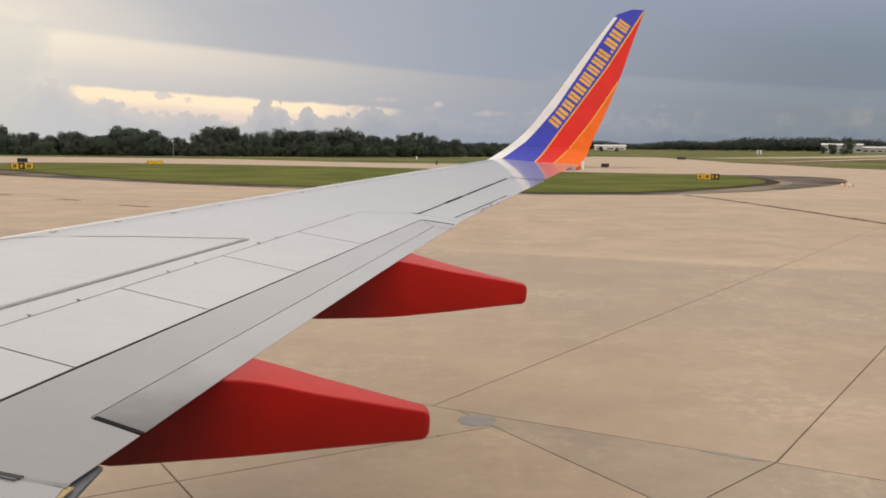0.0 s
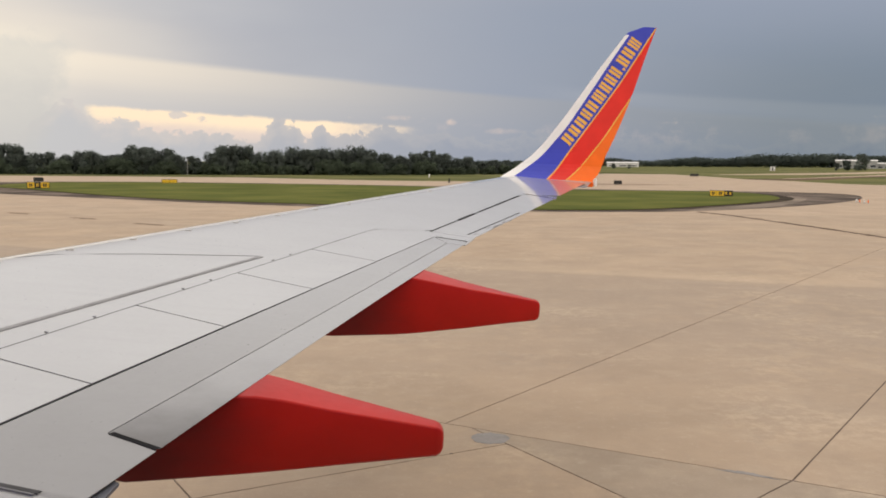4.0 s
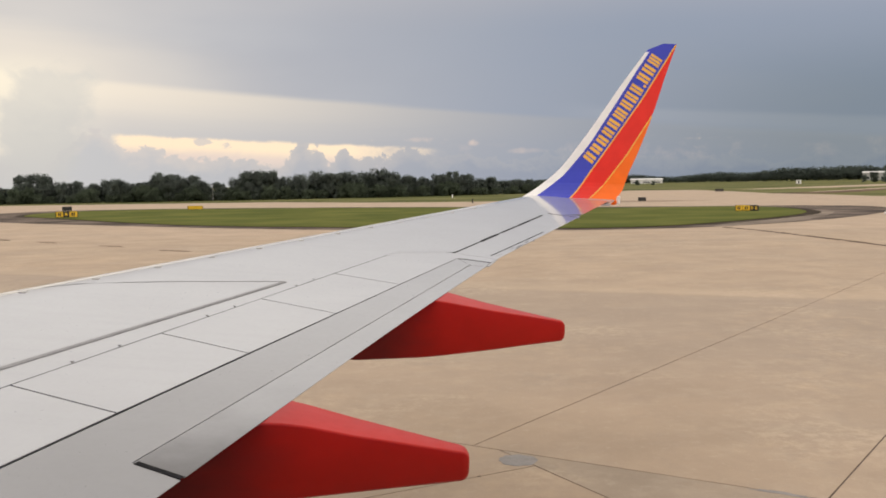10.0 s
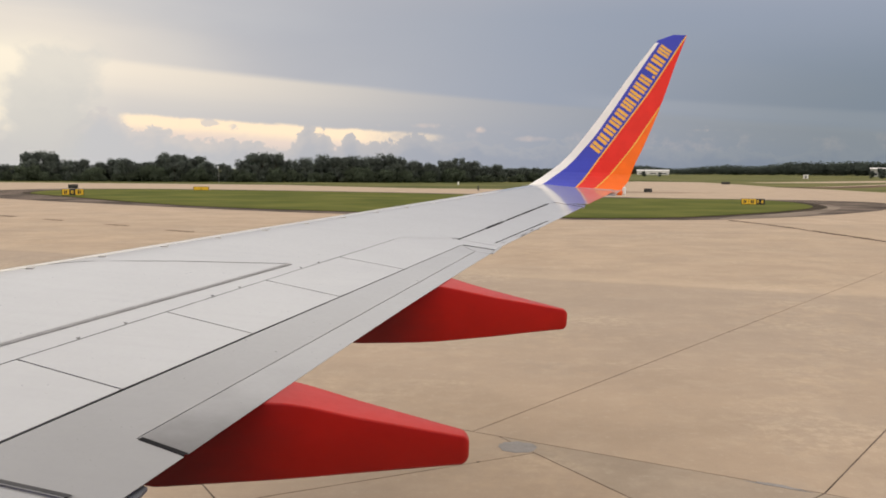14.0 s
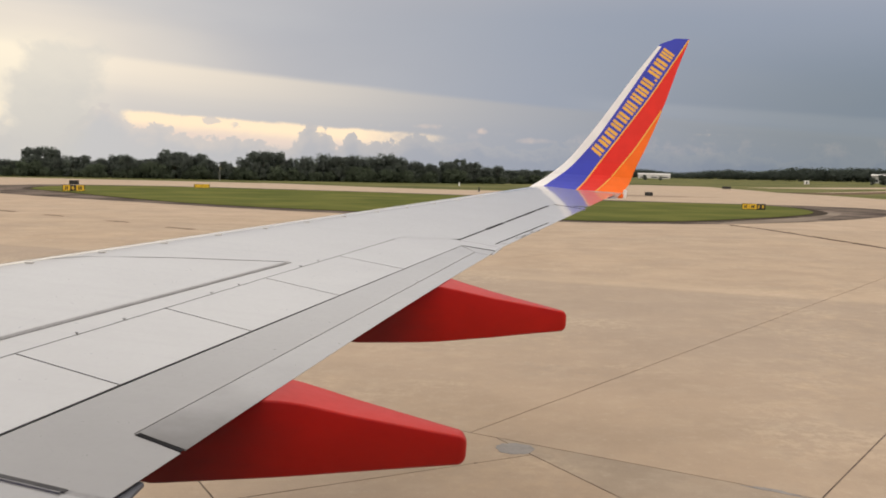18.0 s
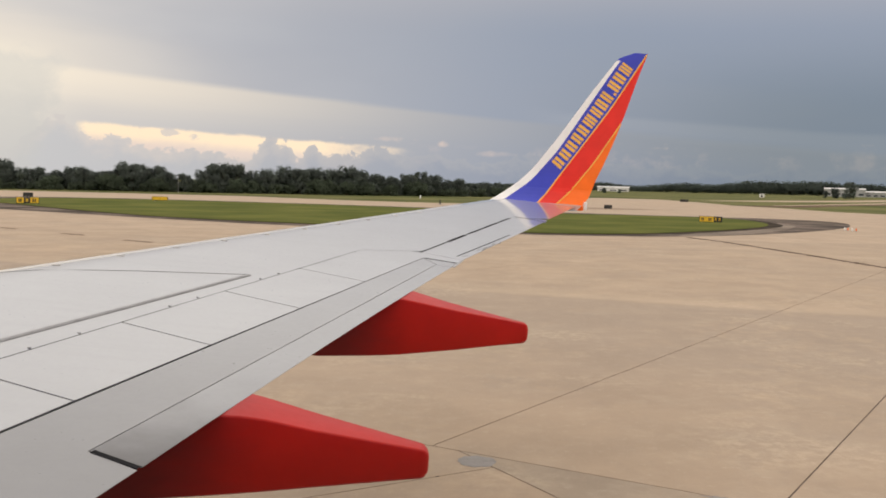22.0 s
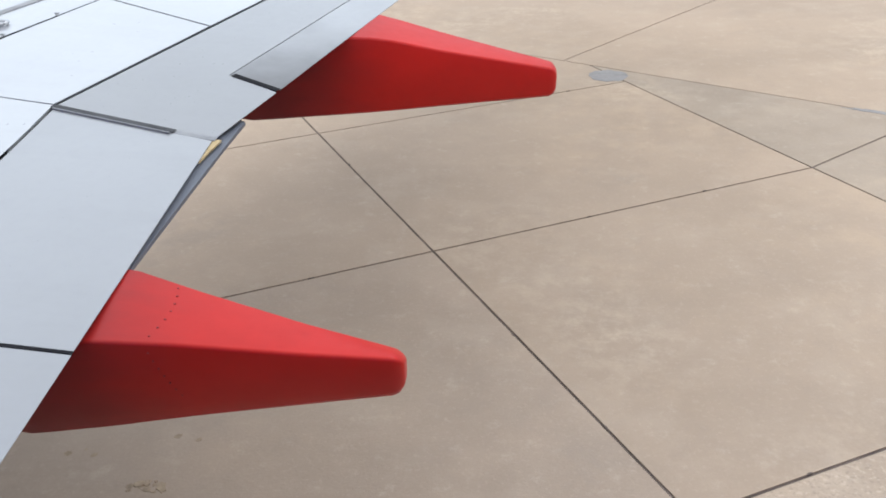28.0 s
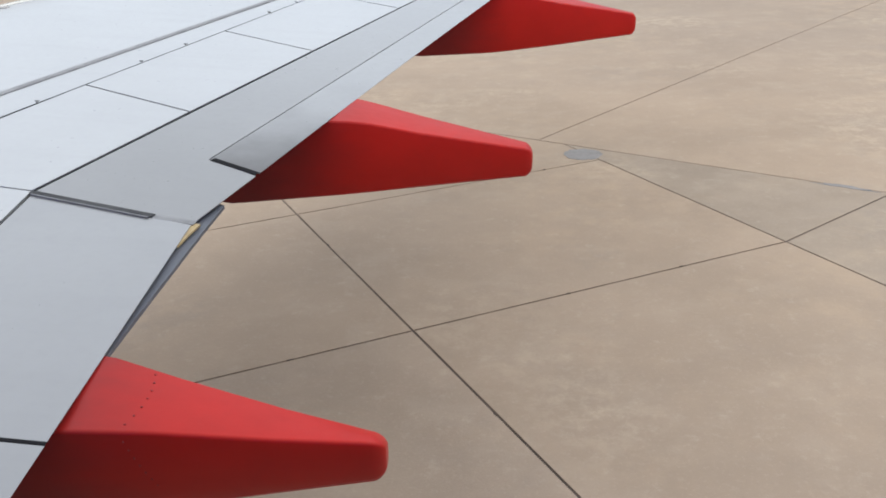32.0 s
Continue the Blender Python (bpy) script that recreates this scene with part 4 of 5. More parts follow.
winglet = winglet_zone("winglet", -0.10, 0.0, at_h(LEW), at_h(TEW), WING, plane, "blended winglet with white, blue, red and orange bands", 0.07)
TOP = 2.66
winglet_zone("white_band", 0.0, TOP, at_h(LEW), at_h(WBW), WHITE, winglet, "white leading edge band")
winglet_zone("blue_band", 0.0, TOP, at_h(WBW), at_h(BRW), BLUE, winglet, "blue band")
winglet_zone("blue_cap", TOP, 2.82, lambda h: lerp(LEW, h) + 0.25 * max(0, h - 2.7), at_h(BRW), BLUE, winglet, "blue cap")
winglet_zone("red_band", 0.0, 2.82, at_h(BRW), lambda h: min(lerp(ROW_, h), lerp(TEW, h)), WRED, winglet, "red band")
winglet_zone("orange_band", 0.0, 1.50, at_h(ROW_), at_h(TEW), ORANGE, winglet, "orange band")
winglet_zone("pinstripe", 0.0, 2.80, lambda h: lerp(BRW, h) - 0.014, lambda h: lerp(BRW, h) + 0.014, YELLOW, winglet, "thin yellow pinstripe", 0.045, 0.004)
winglet_zone("pinstripe", 0.0, 1.49, lambda h: lerp(ROW_, h) - 0.014, lambda h: lerp(ROW_, h) + 0.012, YELLOW, winglet, "thin yellow pinstripe", 0.045, 0.004)
# the name on the blue band, as plain yellow strokes square to the band


def band_point(h, f, lift):
    """A point on the inboard face: f runs across the blue band, square to it, at the height h of its middle."""
    x = (lerp(WBW, h) + lerp(BRW, h)) / 2
    slope = (lerp(WBW, h + 0.1) + lerp(BRW, h + 0.1) - lerp(WBW, h - 0.1) - lerp(BRW, h - 0.1)) / 0.4
    across = (lerp(BRW, h) - lerp(WBW, h)) / math.hypot(1, slope)
    n = Vector((1, -slope)).normalized() * across * (f - 0.5)
    x, h = x + n.x, h + n.y
    dy = (lerp(YW, h + 0.02) - lerp(YW, h - 0.02)) / 0.04
    x_le, x_tr = lerp(LEW, h), lerp(TEW, h)
    u = min(1, max(0, (x - x_le) / (x_tr - x_le)))
    th = 0.05 * (0.15 + 0.85 * math.sqrt(u) * (1 - u) * 2.2) * (1 - 0.4 * h / 2.8)
    return Vector((x, lerp(YW, h), ZTIP + h)) + Vector((0, -1, dy)).normalized() * (lift + 0.3 * th)


def stroke(h0, h1, f0, f1):
    bm = bmesh.new()
    rows = []
    for k in range(5):
        f = f0 + (f1 - f0) * k / 4
        rows.append([bm.verts.new(band_point(h, f, lift)) for h, lift in ((h0, -0.01), (h0, 0.005), (h1, 0.005), (h1, -0.01))])
    for r0, r1 in zip(rows, rows[1:]):
        for j in range(4):
            bm.faces.new((r0[j], r0[(j + 1) % 4], r1[(j + 1) % 4], r1[j]))
    bm.faces.new(rows[0])
    bm.faces.new(rows[-1][::-1])
    part("lettering_bar", bm, YELLOW, winglet, "plain yellow stroke")


WIDTHS = [1, 1, 1, 0.95, 1, 1.35, 0.9, 0.95, 0.95, 0.4, 1, 1.05, 1.2]
h_at = 0.66
for w in WIDTHS:
    dh = 1.94 * w / sum(WIDTHS)
    if w < 0.5:
        stroke(h_at + dh * 0.2, h_at + dh * 0.8, 0.70, 0.84)
    else:
        n = 3 if w > 1.1 else 2
        for k in range(n):
            a = 0.08 + 0.84 * k / n
            stroke(h_at + dh * a, h_at + dh * (a + 0.60 / n), 0.16, 0.84)
    h_at += dh
# wing tip light housing behind the winglet
bm = bmesh.new()
block(bm, 2.95, 3.14, 15.38, 15.48, ZTIP - 0.09, ZTIP + 0.0, 0.02)
part("tip_light_housing", bm, ORANGE, plane, "orange tip housing")
bm = bmesh.new()
block(bm, 3.15, 3.20, 15.40, 15.47, ZTIP - 0.08, ZTIP + 0.06, 0.012)
part("tip_light", bm, WHITE, plane, "white tail light")

# fuselage side behind the camera
bm = bmesh.new()
rows = []
for x in np.linspace(-19, 19, 25):
    rows.append([bm.verts.new((float(x), -1.98 + 1.88 * math.cos(a), -0.5 + 2.0 * math.sin(a))) for a in np.linspace(0, 2 * math.pi, 36, endpoint=False)])
for r0, r1 in zip(rows, rows[1:]):
    for j in range(36):
        bm.faces.new((r0[j], r0[(j + 1) % 36], r1[(j + 1) % 36], r1[j]))
bm.faces.new(rows[0])
bm.faces.new(rows[-1])
part("fuselage", bm, BLUE, plane, "rounded fuselage side", smooth_faces=True)


# main wheels under the wing root
for gx, gy in ((-3.4, 0.75), (-3.4, -5.0)):
    gear = part("main_gear", rod(bmesh.new(), (gx, gy, -3.48), (gx, gy, -1.35), 0.11, 0.13, 12), STEEL, plane, "steel main gear leg")
    for sy in (-0.42, 0.42):
        bm = bmesh.new()
        rod(bm, (gx, gy + sy - 0.17, -3.48), (gx, gy + sy + 0.17, -3.48), 0.53, sides=28)
        bmesh.ops.bevel(bm, geom=list(bm.edges), offset=0.05, segments=2, affect="EDGES")
        part("tyre", bm, SIGN_BLACK, gear, "black rubber tyre")
    part("axle", rod(bmesh.new(), (gx, gy - 0.62, -3.48), (gx, gy + 0.62, -3.48), 0.08, sides=10), STEEL, gear)

# ---- airfield signs and marks ----
def taxi_sign(x, y, turn, panels, h, z0, label):
    """panels: (width, face material, bar material) from left to right."""
    root = empty("taxiway_sign", pose(x, y, 0, 0, 0, turn), label=label, category="sign", group="airfield signs")
    total_w = sum(p[0] for p in panels)
    bm = block(bmesh.new(), -total_w / 2 - 0.05, total_w / 2 + 0.05, -0.12, 0.12, z0 - 0.04, z0 + h + 0.04, 0.02)
    part("housing", bm, SIGN_BLACK, root)
    at = -total_w / 2
    for w, face, bar in panels:
        p = part("panel", block(bmesh.new(), at + 0.02, at + w - 0.02, -0.145, -0.122, z0, z0 + h, 0.008), face, root)
        for k in (0.28, 0.52):
            part("bar", block(bmesh.new(), at + w * k, at + w * (k + 0.17), -0.152, -0.146, z0 + h * 0.2, z0 + h * 0.8), bar, p)
        at += w
    for sx in (-0.35, 0.35):
        part("leg", rod(bmesh.new(), (sx * total_w, 0, 0), (sx * total_w, 0, z0), 0.04), STEEL, root)
    part("footing", block(bmesh.new(), -total_w / 2 - 0.2, total_w / 2 + 0.2, -0.4, 0.4, -0.01, 0.05, 0.01), DARK_SLAB, root)
    return root


Y_, K_ = SIGN_YELLOW, SIGN_BLACK
taxi_sign(38.3, 110.0, -19, [(0.8, Y_, K_), (0.9, Y_, K_), (0.45, K_, Y_), (0.5, K_, Y_)], 0.62, 0.12, "low yellow and black taxiway sign on the grass")
taxi_sign(-51.6, 126.0, 22, [(0.95, Y_, K_), (0.75, K_, Y_), (1.1, Y_, K_)], 0.75, 0.15, "low yellow and black taxiway sign on the grass")
taxi_sign(-52.6, 128.6, 22, [(0.6, K_, K_), (0.6, K_, K_)], 0.5, 1.0, "dark raised airfield sign on legs")
taxi_sign(-41.7, 156.2, 15, [(1.25, Y_, Y_), (1.25, Y_, Y_)], 0.55, 0.2, "low yellow taxiway sign on the grass")
taxi_sign(39.2, 170.0, -13, [(0.7, K_, K_), (0.7, K_, K_)], 0.62, 0.1, "small dark airfield sign beside the taxiway")
taxi_sign(89.7, 283.0, -17, [(1.25, K_, K_), (1.25, K_, K_)], 0.7, 0.1, "dark airfield sign in the far grass")


def marker(x, y, h, mat, label, r=0.1):
    root = empty("edge_marker", pose(x, y, 0), label=label, category="marker", group="edge markers")
    part("base", rod(bmesh.new(), (0, 0, -0.02), (0, 0, 0.06), r * 1.6, sides=10), STEEL, root)
    part("stem", rod(bmesh.new(), (0, 0, 0.05), (0, 0, h), r, r * 0.8, sides=10), mat, root)
    return root


cabinet = empty("equipment_cabinet", pose(226, 557, -0.06, 0, 0, -20), label="small white equipment cabinet in the far grass", category="cabinet")
part("body", block(bmesh.new(), -1.5, 1.5, -0.7, 0.7, 0.1, 2.5, 0.05), WALLWHITE, cabinet)
part("door", block(bmesh.new(), -0.4, 0.4, -0.73, -0.7, 0.3, 1.9, 0.01), GLASSDARK, cabinet)
part("plinth", block(bmesh.new(), -1.6, 1.6, -0.8, 0.8, -0.02, 0.1, 0.02), DARK_SLAB, cabinet)
for mx, my, paint, look_of in ((48.2, 95.7, WHITE, "white"), (48.15, 94.9, ORANGE, "orange"), (48.2, 94.0, WHITE, "white"), (48.2, 93.2, ORANGE, "orange")):
    marker(mx, my, 0.32, paint, f"tiny {look_of} edge marker on the apron", 0.07)
marker(7.3, 176.3, 0.9, SIGN_BLACK, "short dark marker post at the taxiway edge", 0.16)
marker(4.6, 240.0, 0.9, WHITE, "short white marker post in the grass", 0.22)


# ---- trees ----
def leaf_mesh(name, verts, faces, normals, mat):
    """Leaf cards with the soft shading of the mass that they belong to."""
    me = bpy.data.meshes.new(name)
    me.from_pydata(verts, [], faces)
    me.polygons.foreach_set("use_smooth", [True] * len(faces))
    me.normals_split_custom_set_from_vertices(normals)
    me.materials.append(mat)
    return me


def crown_mesh(rng, w, h, clumps, leafy, mat):
    """Clumps of small leaf cards round uneven lobes, with gaps."""
    verts, faces, normals = [], [], []
    lobes = []
    for k in range(clumps):
        a, r = rng.uniform(0, 2 * math.pi), math.sqrt(rng.random()) * w * 0.42
        z = h * rng.uniform(0.06, 0.90)
        shrink = 1.0 - 0.55 * max(0, z / h - 0.45)
        lobes.append((r * math.cos(a) * shrink, r * math.sin(a) * shrink, z, rng.uniform(0.085, 0.22) * w))
    for lx, ly, lz, lr in lobes:
        for _ in range(leafy):
            v = Vector((rng.gauss(0, 1), rng.gauss(0, 1), rng.gauss(0, 0.8))).normalized() * lr * rng.uniform(0.55, 1.1)
            p = Vector((lx, ly, lz)) + v
            s = rng.uniform(0.10, 0.24)
            out = (v.normalized() + Vector((lx / w, ly / w, lz / h - 0.3)) * 0.8).normalized()
            ax = (out + Vector((rng.gauss(0, 1), rng.gauss(0, 1), rng.gauss(0, 1))) * 0.35).normalized()
            bx = (ax.orthogonal().normalized() + ax.cross(ax.orthogonal()).normalized() * rng.uniform(-2, 2)).normalized()
            cx = ax.cross(bx)
            i = len(verts)
            verts += [tuple(p - bx * s), tuple(p - cx * s * 0.7), tuple(p + bx * s), tuple(p + cx * s * 0.7 + ax * s * 0.25)]
            normals += [tuple(out)] * 4
            faces.append((i, i + 1, i + 2, i + 3))
    return leaf_mesh("crown", verts, faces, normals, mat)


def trunk_mesh(rng, h):
    bm = bmesh.new()
    rod(bm, (0, 0, -0.1), (0.1, 0, h * 0.45), 0.22, 0.13, 7)
    for _ in range(5):
        a = rng.uniform(0, 2 * math.pi)
        z = h * rng.uniform(0.25, 0.45)
        rod(bm, (0.06, 0, z), (math.cos(a) * h * 0.25, math.sin(a) * h * 0.25, z + h * rng.uniform(0.15, 0.35)), 0.09, 0.03, 5)
    return bm


def make_tree(seed, w, h, name="tree", mat=None, clumps=42, leafy=165):
    """Built to a height of about one metre per unit of h, so that copies can be scaled to any height."""
    rng = random.Random(seed)
    label = "dark green broadleaf tree with a dense rounded crown" if name == "tree" else "low rounded olive green bush before the trees"
    root = empty(name, label=label, category=name, group="tree line" if name == "tree" else "bushes by the tree line")
    part("trunk", trunk_mesh(rng, h), BARK, root)
    crown = new("crown", crown_mesh(rng, w, h, clumps, leafy, mat or LEAF))
    crown.parent = root
    return root


def plant(kinds, first, kind, x, y, height, spin):
    """Put a tree of that height on the ground: the first of its kind as it is, the others as copies."""
    s = height / kinds[kind]
    m = pose(x, y, -0.05, 0, 0, spin)
    t = kind if kind not in first else copy_thing(kind, m)
    first.add(kind)
    t.matrix_basis = m
    t.scale = (s, s, s)


rng = random.Random(7)
KINDS = {make_tree(k + 1, w, h): h * 0.97 for k, (w, h) in enumerate(((5.2, 6.8), (6.2, 7.4), (5.0, 5.8), (6.6, 8.2), (5.8, 6.0), (7.0, 7.2)))}
BUSHES = {make_tree(k + 21, w, h, "bush", BUSHLEAF, 26, 150): h * 0.97 for k, (w, h) in enumerate(((5.0, 3.4), (7.0, 4.0)))}
EDGE = [(-190, 236), (-112, 252), (-82, 256), (-51, 260), (-12, 276), (17, 294), (60, 330), (110, 390)]
# heights of the tree tops along the edge of the wood
TOPS = [(-170, 5.0), (-127, 5.2), (-122, 5.6), (-119, 8.0), (-113, 8.4), (-110, 6.0), (-100, 6.0), (-98, 6.6), (-89, 6.4), (-86, 5.5), (-84, 7.5), (-78, 8.4), (-72, 7.0), (-68, 6.0), (-62, 5.5), (-58, 6.4),
        (-56, 8.3), (-47, 8.1), (-44, 6.6), (-38, 7.5), (-20, 8.1), (-15, 8.3), (-11, 6.8), (0, 6.6), (4, 7.4), (11, 7.4), (13, 6.2), (19, 6.0), (22, 5.2), (35, 5.4), (45, 5.0), (70, 4.8)]
grown = set()
for k in range(150):
    x = -165 + 228 * (k + rng.uniform(-0.35, 0.35)) / 150
    back = k % 3 == 0
    y = lerp(EDGE, x) + 4 + rng.uniform(0, 5) + (7 if back else 0)
    height = (1.25 * lerp(TOPS, x) - 1.8) * (rng.uniform(0.9, 1.06) if k % 3 == 1 else rng.uniform(0.62, 0.95))
    plant(KINDS, grown, rng.choice(list(KINDS)), x, y, height, rng.uniform(0, 360))
for k in range(70):
    x = -160 + 220 * (k + rng.uniform(-0.8, 0.8)) / 70
    plant(BUSHES, grown, rng.choice(list(BUSHES)), x, lerp(EDGE, x) + rng.uniform(0.5, 2.5), lerp(TOPS, x) * rng.uniform(0.2, 0.6), rng.uniform(0, 360))


# single trees before the far buildings
for x, y, height in ((317, 624, 12.0), (311, 634, 7.0), (305, 637, 5.5), (343, 610, 7.0), (356, 605, 5.5), (154, 683, 3.8), (165, 680, 3.0)):
    plant(KINDS, grown, rng.choice(list(KINDS)), x, y, height, rng.uniform(0, 360))


def far_wood(name, x0, x1, y_of, n, h, seed, mat, label):
    """Distant woods: many small tilted leaf cards heaped into uneven crowns."""
    rng = random.Random(seed)
    verts, faces, normals = [], [], []
    for k in range(n):
        x = rng.uniform(x0, x1)
        y = y_of(x) + rng.uniform(0, 25)
        hh = h * (0.42 + 0.0021 * max(0, min(x, 430))) * rng.uniform(0.78, 1.05) * (0.9 + 0.45 * noise.noise((x * 0.02, 1.7, 0)))
        for _ in range(84):
            u = Vector((rng.gauss(0, 1), rng.gauss(0, 1), rng.gauss(0, 1))).normalized() * rng.random() ** 0.4
            p = Vector((x + u.x * hh * 0.85, y + u.y * hh * 0.45, hh * (0.5 + 0.48 * u.z)))
            s = hh * rng.uniform(0.045, 0.085)
            out = (u.normalized() + Vector((0, 0, 0.25))).normalized()
            ax = (out + Vector((rng.gauss(0, 1), rng.gauss(0, 1), rng.gauss(0, 1))) * 0.3).normalized()
            bx = (ax.orthogonal().normalized() + ax.cross(ax.orthogonal()).normalized() * rng.uniform(-2, 2)).normalized()
            cx = ax.cross(bx)
            i = len(verts)
            verts += [tuple(p - bx * s), tuple(p - cx * s * 0.8), tuple(p + bx * s), tuple(p + cx * s * 0.8)]
            normals += [tuple(out)] * 4
            faces.append((i, i + 1, i + 2, i + 3))
    return tagged(new(name, leaf_mesh(name, verts, faces, normals, mat)), label, "trees", kind="stuff")


far_wood("far_woods", -40, 900, lambda x: 1052 - 0.2 * max(0, x), 2200, 13, 3, FARLEAF, "low dark line of distant trees across the field")
far_wood("far_woods", -1200, -100, lambda x: 520 + 0.1 * abs(x), 500, 13, 4, FARLEAF, "low dark line of distant trees across the field")


def mast(x, y, h):
    root = empty("mast", pose(x, y, -0.05), label="slender pale mast in front of the trees", category="mast", group="masts")
    part("pole", rod(bmesh.new(), (0, 0, 0), (0, 0, h), 0.07, 0.05, 8), STEEL, root)
    part("lamp_head", rod(bmesh.new(), (0, 0, h), (0, 0, h + 0.35), 0.16, 0.1, 8), STEEL, root)


mast(-62.0, 251.0, 4.2)
mast(-127.0, 236.0, 4.6)


# ---- far buildings ----
def hangar(x, y, turn, w, d, h, bays, label, wall):
    root = empty("hangar", pose(x, y, -0.05, 0, 0, turn), label=label, category="building")
    part("wall", block(bmesh.new(), -w / 2, w / 2, -d / 2, d / 2, 0, h, 0.05), wall, root)
    bm = bmesh.new()
    ends = []
    for ex in (-w / 2 - 0.6, w / 2 + 0.6):
        ends.append([bm.verts.new((ex, ey, ez)) for ey, ez in ((-d / 2 - 0.6, h), (-d / 2 - 0.6, h + 0.3), (0, h + 1.5), (d / 2 + 0.6, h + 0.3), (d / 2 + 0.6, h))])
    bm.faces.new(ends[0])
    bm.faces.new(ends[1][::-1])
    for j in range(5):
        bm.faces.new((ends[0][j], ends[0][(j + 1) % 5], ends[1][(j + 1) % 5], ends[1][j]))
    part("roof", bm, WALLWHITE, root)
    for k in range(bays):
        cx = -w / 2 + w * (k + 0.5) / bays
        part("window", block(bmesh.new(), cx - w / bays * 0.3, cx + w / bays * 0.3, -d / 2 - 0.06, -d / 2 + 0.1, h * 0.18, h * 0.46), GLASSDARK, root)
    return root


hangar(232, 985, -13, 34, 16, 4.1, 3, "long low white hangar beyond the field", WALLWHITE)
hangar(470, 938, -26, 40, 18, 7.8, 5, "pale airport building with dark windows beyond the field", WALLGREY)
hangar(507, 929, -28, 34, 18, 5.0, 5, "low pale airport building beyond the field", WALLGREY)


# ---- pavement slabs ----
def clip(poly, n, c):
    """The piece of a convex outline on which n . p <= c."""
    out = []
    for k, p in enumerate(poly):
        q = poly[(k + 1) % len(poly)]
        dp, dq = p[0] * n[0] + p[1] * n[1] - c, q[0] * n[0] + q[1] * n[1] - c
        if dp <= 0:
            out.append(p)
        if dp * dq < 0:
            f = dp / (dp - dq)
            out.append((p[0] + (q[0] - p[0]) * f, p[1] + (q[1] - p[1]) * f))
    return out


def shrink(poly, gap):
    area = sum(p[0] * q[1] - q[0] * p[1] for p, q in zip(poly, poly[1:] + poly[:1]))
    s = 1 if area > 0 else -1
    res = list(poly)
    for p, q in zip(poly, poly[1:] + poly[:1]):
        d = Vector((q[0] - p[0], q[1] - p[1]))
        if d.length < 1e-4:
            continue
        n = Vector((d.y, -d.x)).normalized() * s
        res = clip(res, n, n.x * p[0] + n.y * p[1] - gap)
        if len(res) < 3:
            return []
    return res


slabs = tagged(new("pavement"), "grid of large worn concrete slabs with dark joints", "pavement", kind="structure")
SLAB_TOP = 0.004
BEDS = []


def slab(poly, mat=None, gap=0.0125):
    BEDS.append(poly)
    poly = shrink(poly, gap)
    if len(poly) < 3:
        return
    bm = bmesh.new()
    prism(bm, poly, -0.03, SLAB_TOP)
    part("slab", bm, mat or SLAB, slabs)


J1, UX, VX = Vector((-0.85, 7.52)), Vector((0.891, 0.454)), Vector((-0.500, 0.867))
EDGE_N = Vector((0.511, 0.8597))
EDGE_C = EDGE_N.x * 0.55 + EDGE_N.y * 13.70


def cell(a0, a1, b0, b1):
    return [tuple(J1 + UX * a + VX * b) for a, b in ((a0, b0), (a1, b0), (a1, b1), (a0, b1))]


A_LINES = [-18.3, -13.7, -9.1, -4.55, 0.0, 4.53]
B_LINES = [-15.0, -11.3, -7.6, -3.84, 0.0, 3.56, 7.3, 11.0, 14.8, 18.5]
for a0, a1 in zip(A_LINES, A_LINES[1:]):
    for b0, b1 in zip(B_LINES, B_LINES[1:]):
        piece = clip(cell(a0, a1, b0, b1), EDGE_N, EDGE_C)
        if len(piece) > 2:
            slab(piece, ROUGH_SLAB if b1 < -3 else SHADED_SLAB if b1 <= 0 and a1 <= 0 else None)
# odd-shaped darker slabs beside the seam
PATCH, J2, J4 = J1 + UX * 4.53 + VX * 3.56, J1 + UX * 4.53, Vector((4.93, 11.1))
seam0 = PATCH + VX * ((EDGE_C - EDGE_N @ PATCH) / (EDGE_N @ VX))
far = J4 + Vector((0.8597, -0.511)) * 14
slab([tuple(J2), tuple(J4), tuple(seam0)], DARK_SLAB)
up = Vector((-(J4 - J2).y, (J4 - J2).x)).normalized()
slab(clip(clip(cell(4.53, 22, -3.84, 3.0), EDGE_N, EDGE_C), up, up @ J2), DARK_SLAB)
for b0, b1 in ((-7.6, -3.84), (-11.3, -7.6), (-15.0, -11.3)):
    for a0, a1 in ((4.53, 9.1), (9.1, 13.7)):
        piece = clip(cell(a0, a1, b0, b1), EDGE_N, EDGE_C)
        if len(piece) > 2:
            slab(piece, ROUGH_SLAB)
# strips of the older apron beyond the seam
D2, N2 = Vector((0.61, 0.7924)), Vector((0.7924, -0.61))
LANES = [*(-7.92 + 15.18 * k for k in range(-4, 1)), *(-2.86 + 15.18 * k for k in range(5))]
for k, (s0, s1) in enumerate(zip(LANES, LANES[1:])):
    d = -6.0
    while d < 95:
        quad = [tuple(N2 * s + D2 * e) for s, e in ((s0, d), (s1, d), (s1, d + 104), (s0, d + 104))]
        piece = clip(quad, -EDGE_N, -EDGE_C)
        mid = (N2 * (s0 + s1) / 2 + D2 * (d + 30))
        piece = clip(piece, (0.0, 1.0), 70.5) if piece else piece
        if len(piece) > 2 and -60 < mid.x < 60:
            slab(piece, None, 0.013)
        d += 104
# joint filler under the slabs
bm = bmesh.new()
for poly in BEDS:
    bm.faces.new([bm.verts.new((x, y, -0.006)) for x, y in poly])
for f in bm.faces:
    f.normal_update()
    if f.normal.z < 0:
        f.normal_flip()
tagged(part("joint_filler", bm, JOINT), "dark joint filler between the slabs", "joint", kind="structure")


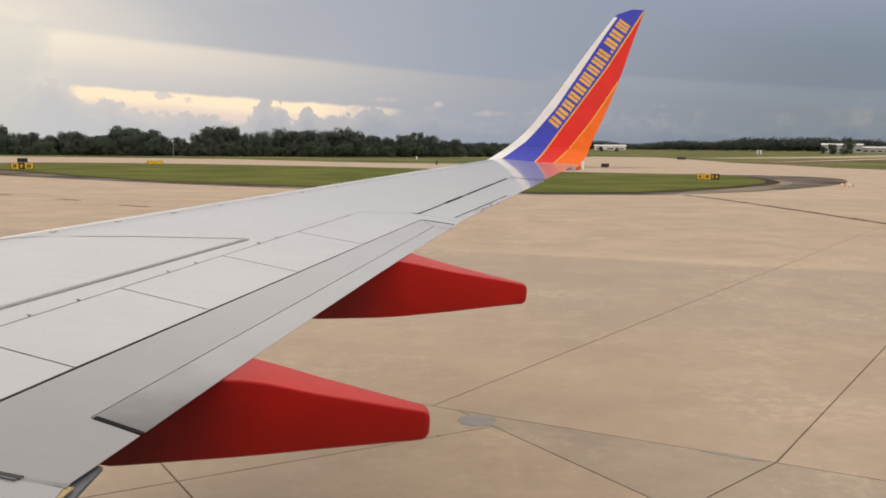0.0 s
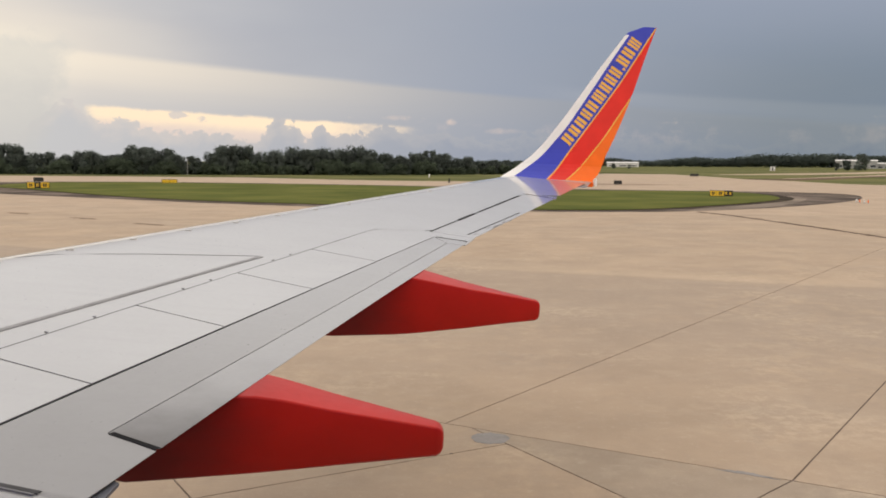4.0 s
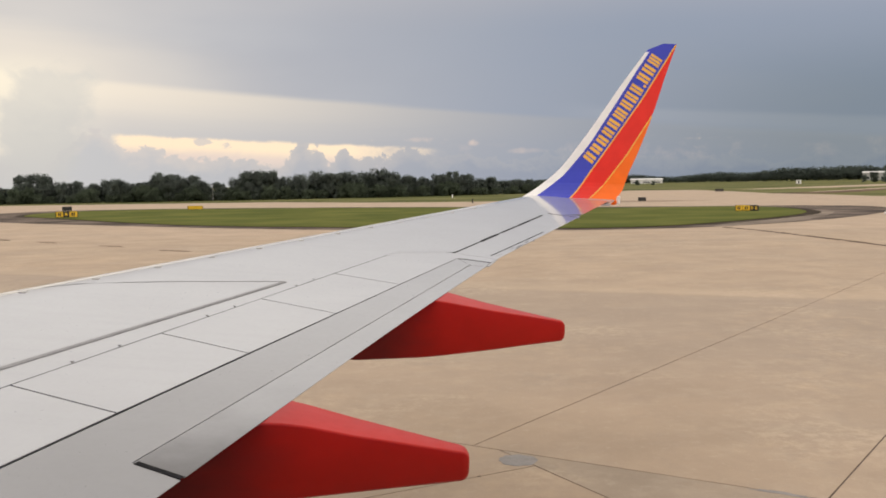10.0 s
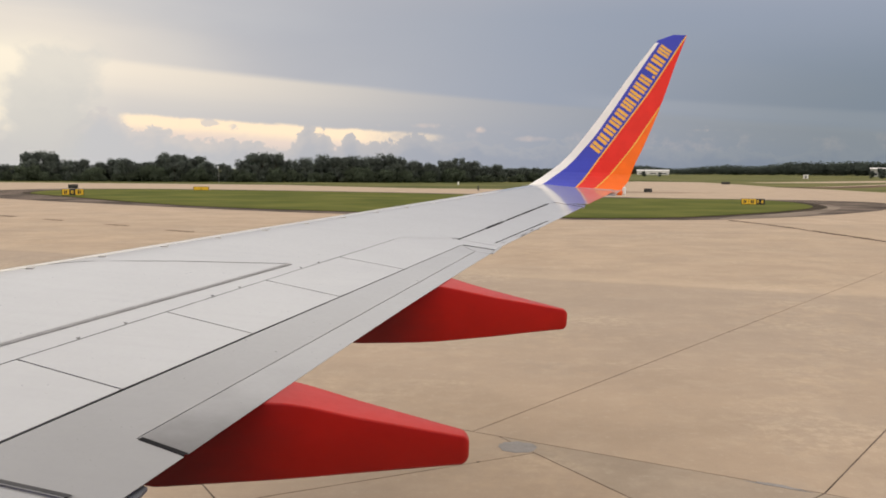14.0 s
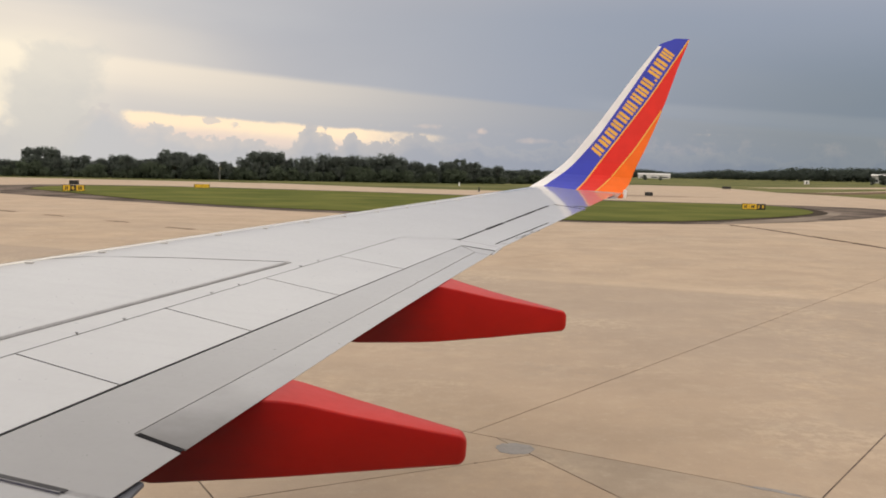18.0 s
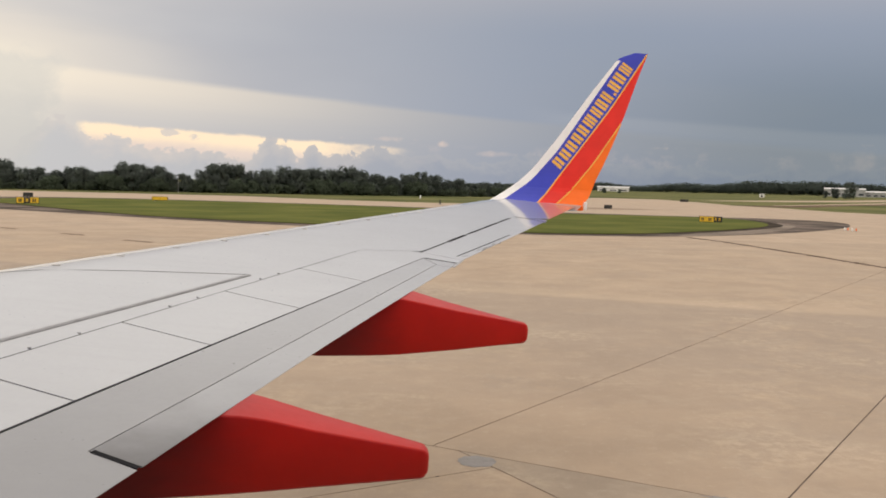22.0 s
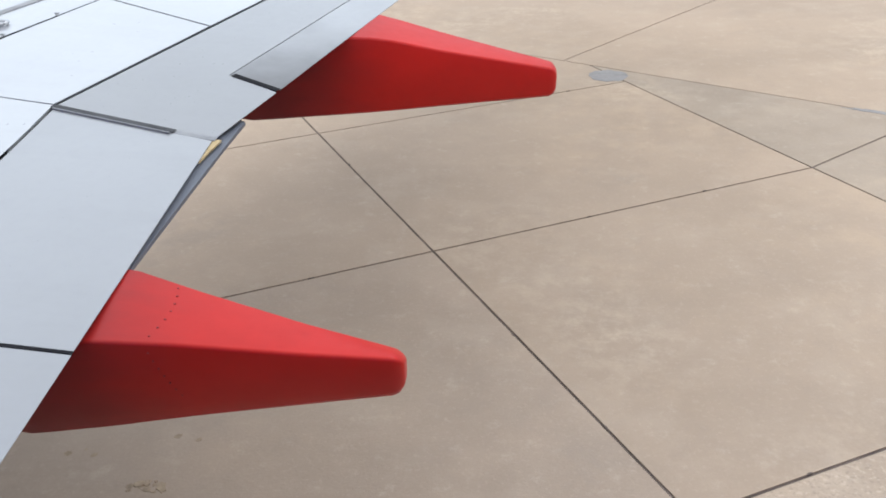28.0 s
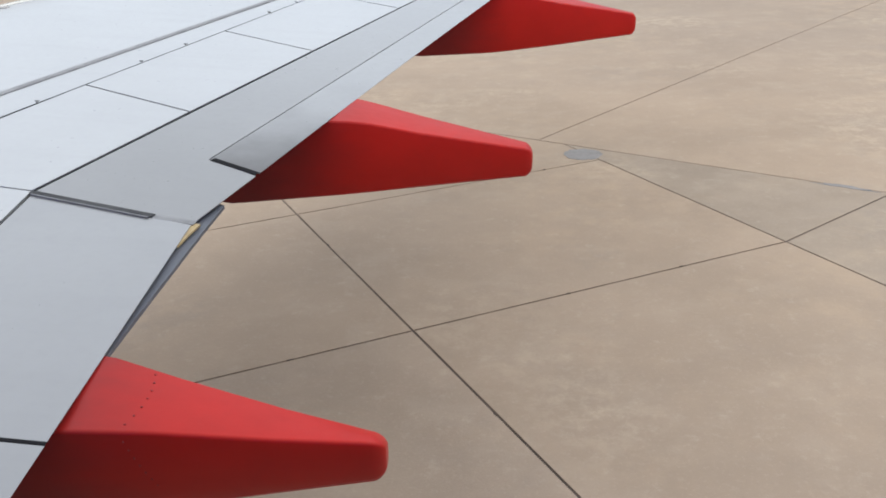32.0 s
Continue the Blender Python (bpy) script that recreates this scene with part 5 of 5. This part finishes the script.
def blot(name, x, y, rx, ry, turn, mat, label, seed, z=SLAB_TOP + 0.004, ragged=0.42):
    """A low irregular patch on the pavement."""
    rng = random.Random(seed)
    bm = bmesh.new()
    c, s = math.cos(radians(turn)), math.sin(radians(turn))
    ring = []
    for k in range(26):
        a = 2 * math.pi * k / 26
        r = 1 + rng.uniform(-ragged, ragged * 0.7)
        px, py = rx * r * math.cos(a), ry * r * math.sin(a)
        ring.append((x + px * c - py * s, y + px * s + py * c))
    prism(bm, ring, z - 0.006, z)
    return tagged(part(name, bm, mat), label, "patch", kind="structure")


MARK = material("brown_mark", (0.20, 0.148, 0.108), 0.85, vary=0.25, scale=1.5, fine=12, bump=0.2, gloss=0.05)
PATCH_GREY = material("grey_patch", (0.29, 0.275, 0.265), 0.9, vary=0.15, scale=3, fine=30, bump=0.3)
STAIN = material("oil_stain", (0.385, 0.295, 0.20), 0.85, vary=0.3, scale=9, fine=40, bump=0.2)
TAR = material("tar", (0.105, 0.072, 0.052), 0.85, vary=0.25, scale=1.5, fine=12, bump=0.2, gloss=0.05)
blot("repair_patch", 1.19, 12.93, 0.29, 0.27, -12, PATCH_GREY, "grey repair patch at a slab corner", 3, ragged=0.1)
blot("repair_patch", 4.45, 11.36, 0.40, 0.05, -30.7, PATCH_GREY, "narrow grey repair patch along the seam", 4)
stain_rng = random.Random(12)
for cx, cy, n in ((-2.42, 4.25, 12), (-3.02, 4.53, 3), (-2.2, 4.75, 2)):
    for k in range(n):
        x, y, r = cx + stain_rng.gauss(0, 0.07), cy + stain_rng.gauss(0, 0.05), stain_rng.uniform(0.008, 0.032)
        blot("oil_stain", x, y, r * stain_rng.uniform(1, 1.8), r, stain_rng.uniform(0, 180), STAIN, "small brown oil stain on concrete", 20 + k, z=SLAB_TOP + 0.001 + 0.0004 * k, ragged=0.3)
for k, (x, y) in enumerate(((-35.7, 73.6), (-29.6, 68.6), (-22.8, 63.1), (-16.6, 57.4))):
    blot("tar_mark", x, y, 1.6, 0.36, -38, MARK, "narrow dark tar mark on the apron", 40 + k)
for k, (a, b) in enumerate(((0.0, 0.93), (0.01, 2.4), (-0.01, -1.6), (0.0, -2.9), (1.7, 0.0), (3.1, 0.01), (2.3, -3.84), (0.9, -3.83), (-1.2, 0.0), (3.6, 3.56))):
    p = J1 + UX * a + VX * b
    blot("joint_chip", p.x, p.y, 0.026, 0.009, 117 if abs(a) < 0.1 else 27, JOINT, "small dark chip at a slab joint", 60 + k)
# tarred seam across the apron to the asphalt corner, broken and uneven
SEAM = [(24.2, 75.2), (25.2, 70.2), (25.9, 62), (26.2, 57), (26.5, 50), (27.2, 40), (28.3, 30)]
seam_rng = random.Random(31)
bm = bmesh.new()
for (x0, y0), (x1, y1) in zip(SEAM, SEAM[1:]):
    p, q = Vector((x0, y0)), Vector((x1, y1))
    d = (q - p).normalized()
    n = Vector((-d.y, d.x))
    at, end = 0.0, (q - p).length
    while at < end:
        step = min(seam_rng.uniform(0.5, 1.6), end - at)
        w0, w1, off = seam_rng.uniform(0.15, 0.34), seam_rng.uniform(0.15, 0.34), seam_rng.uniform(-0.06, 0.06)
        a, b = p + d * at + n * off, p + d * (at + step * seam_rng.choice((1.0, 1.0, 0.82))) + n * off
        prism(bm, [tuple(a - n * w0), tuple(b - n * w1), tuple(b + n * w1), tuple(a + n * w0)], SLAB_TOP - 0.002, SLAB_TOP + 0.004)
        at += step
tagged(part("tar_seam", bm, TAR), "long uneven dark tarred seam across the apron", "seam", kind="structure")
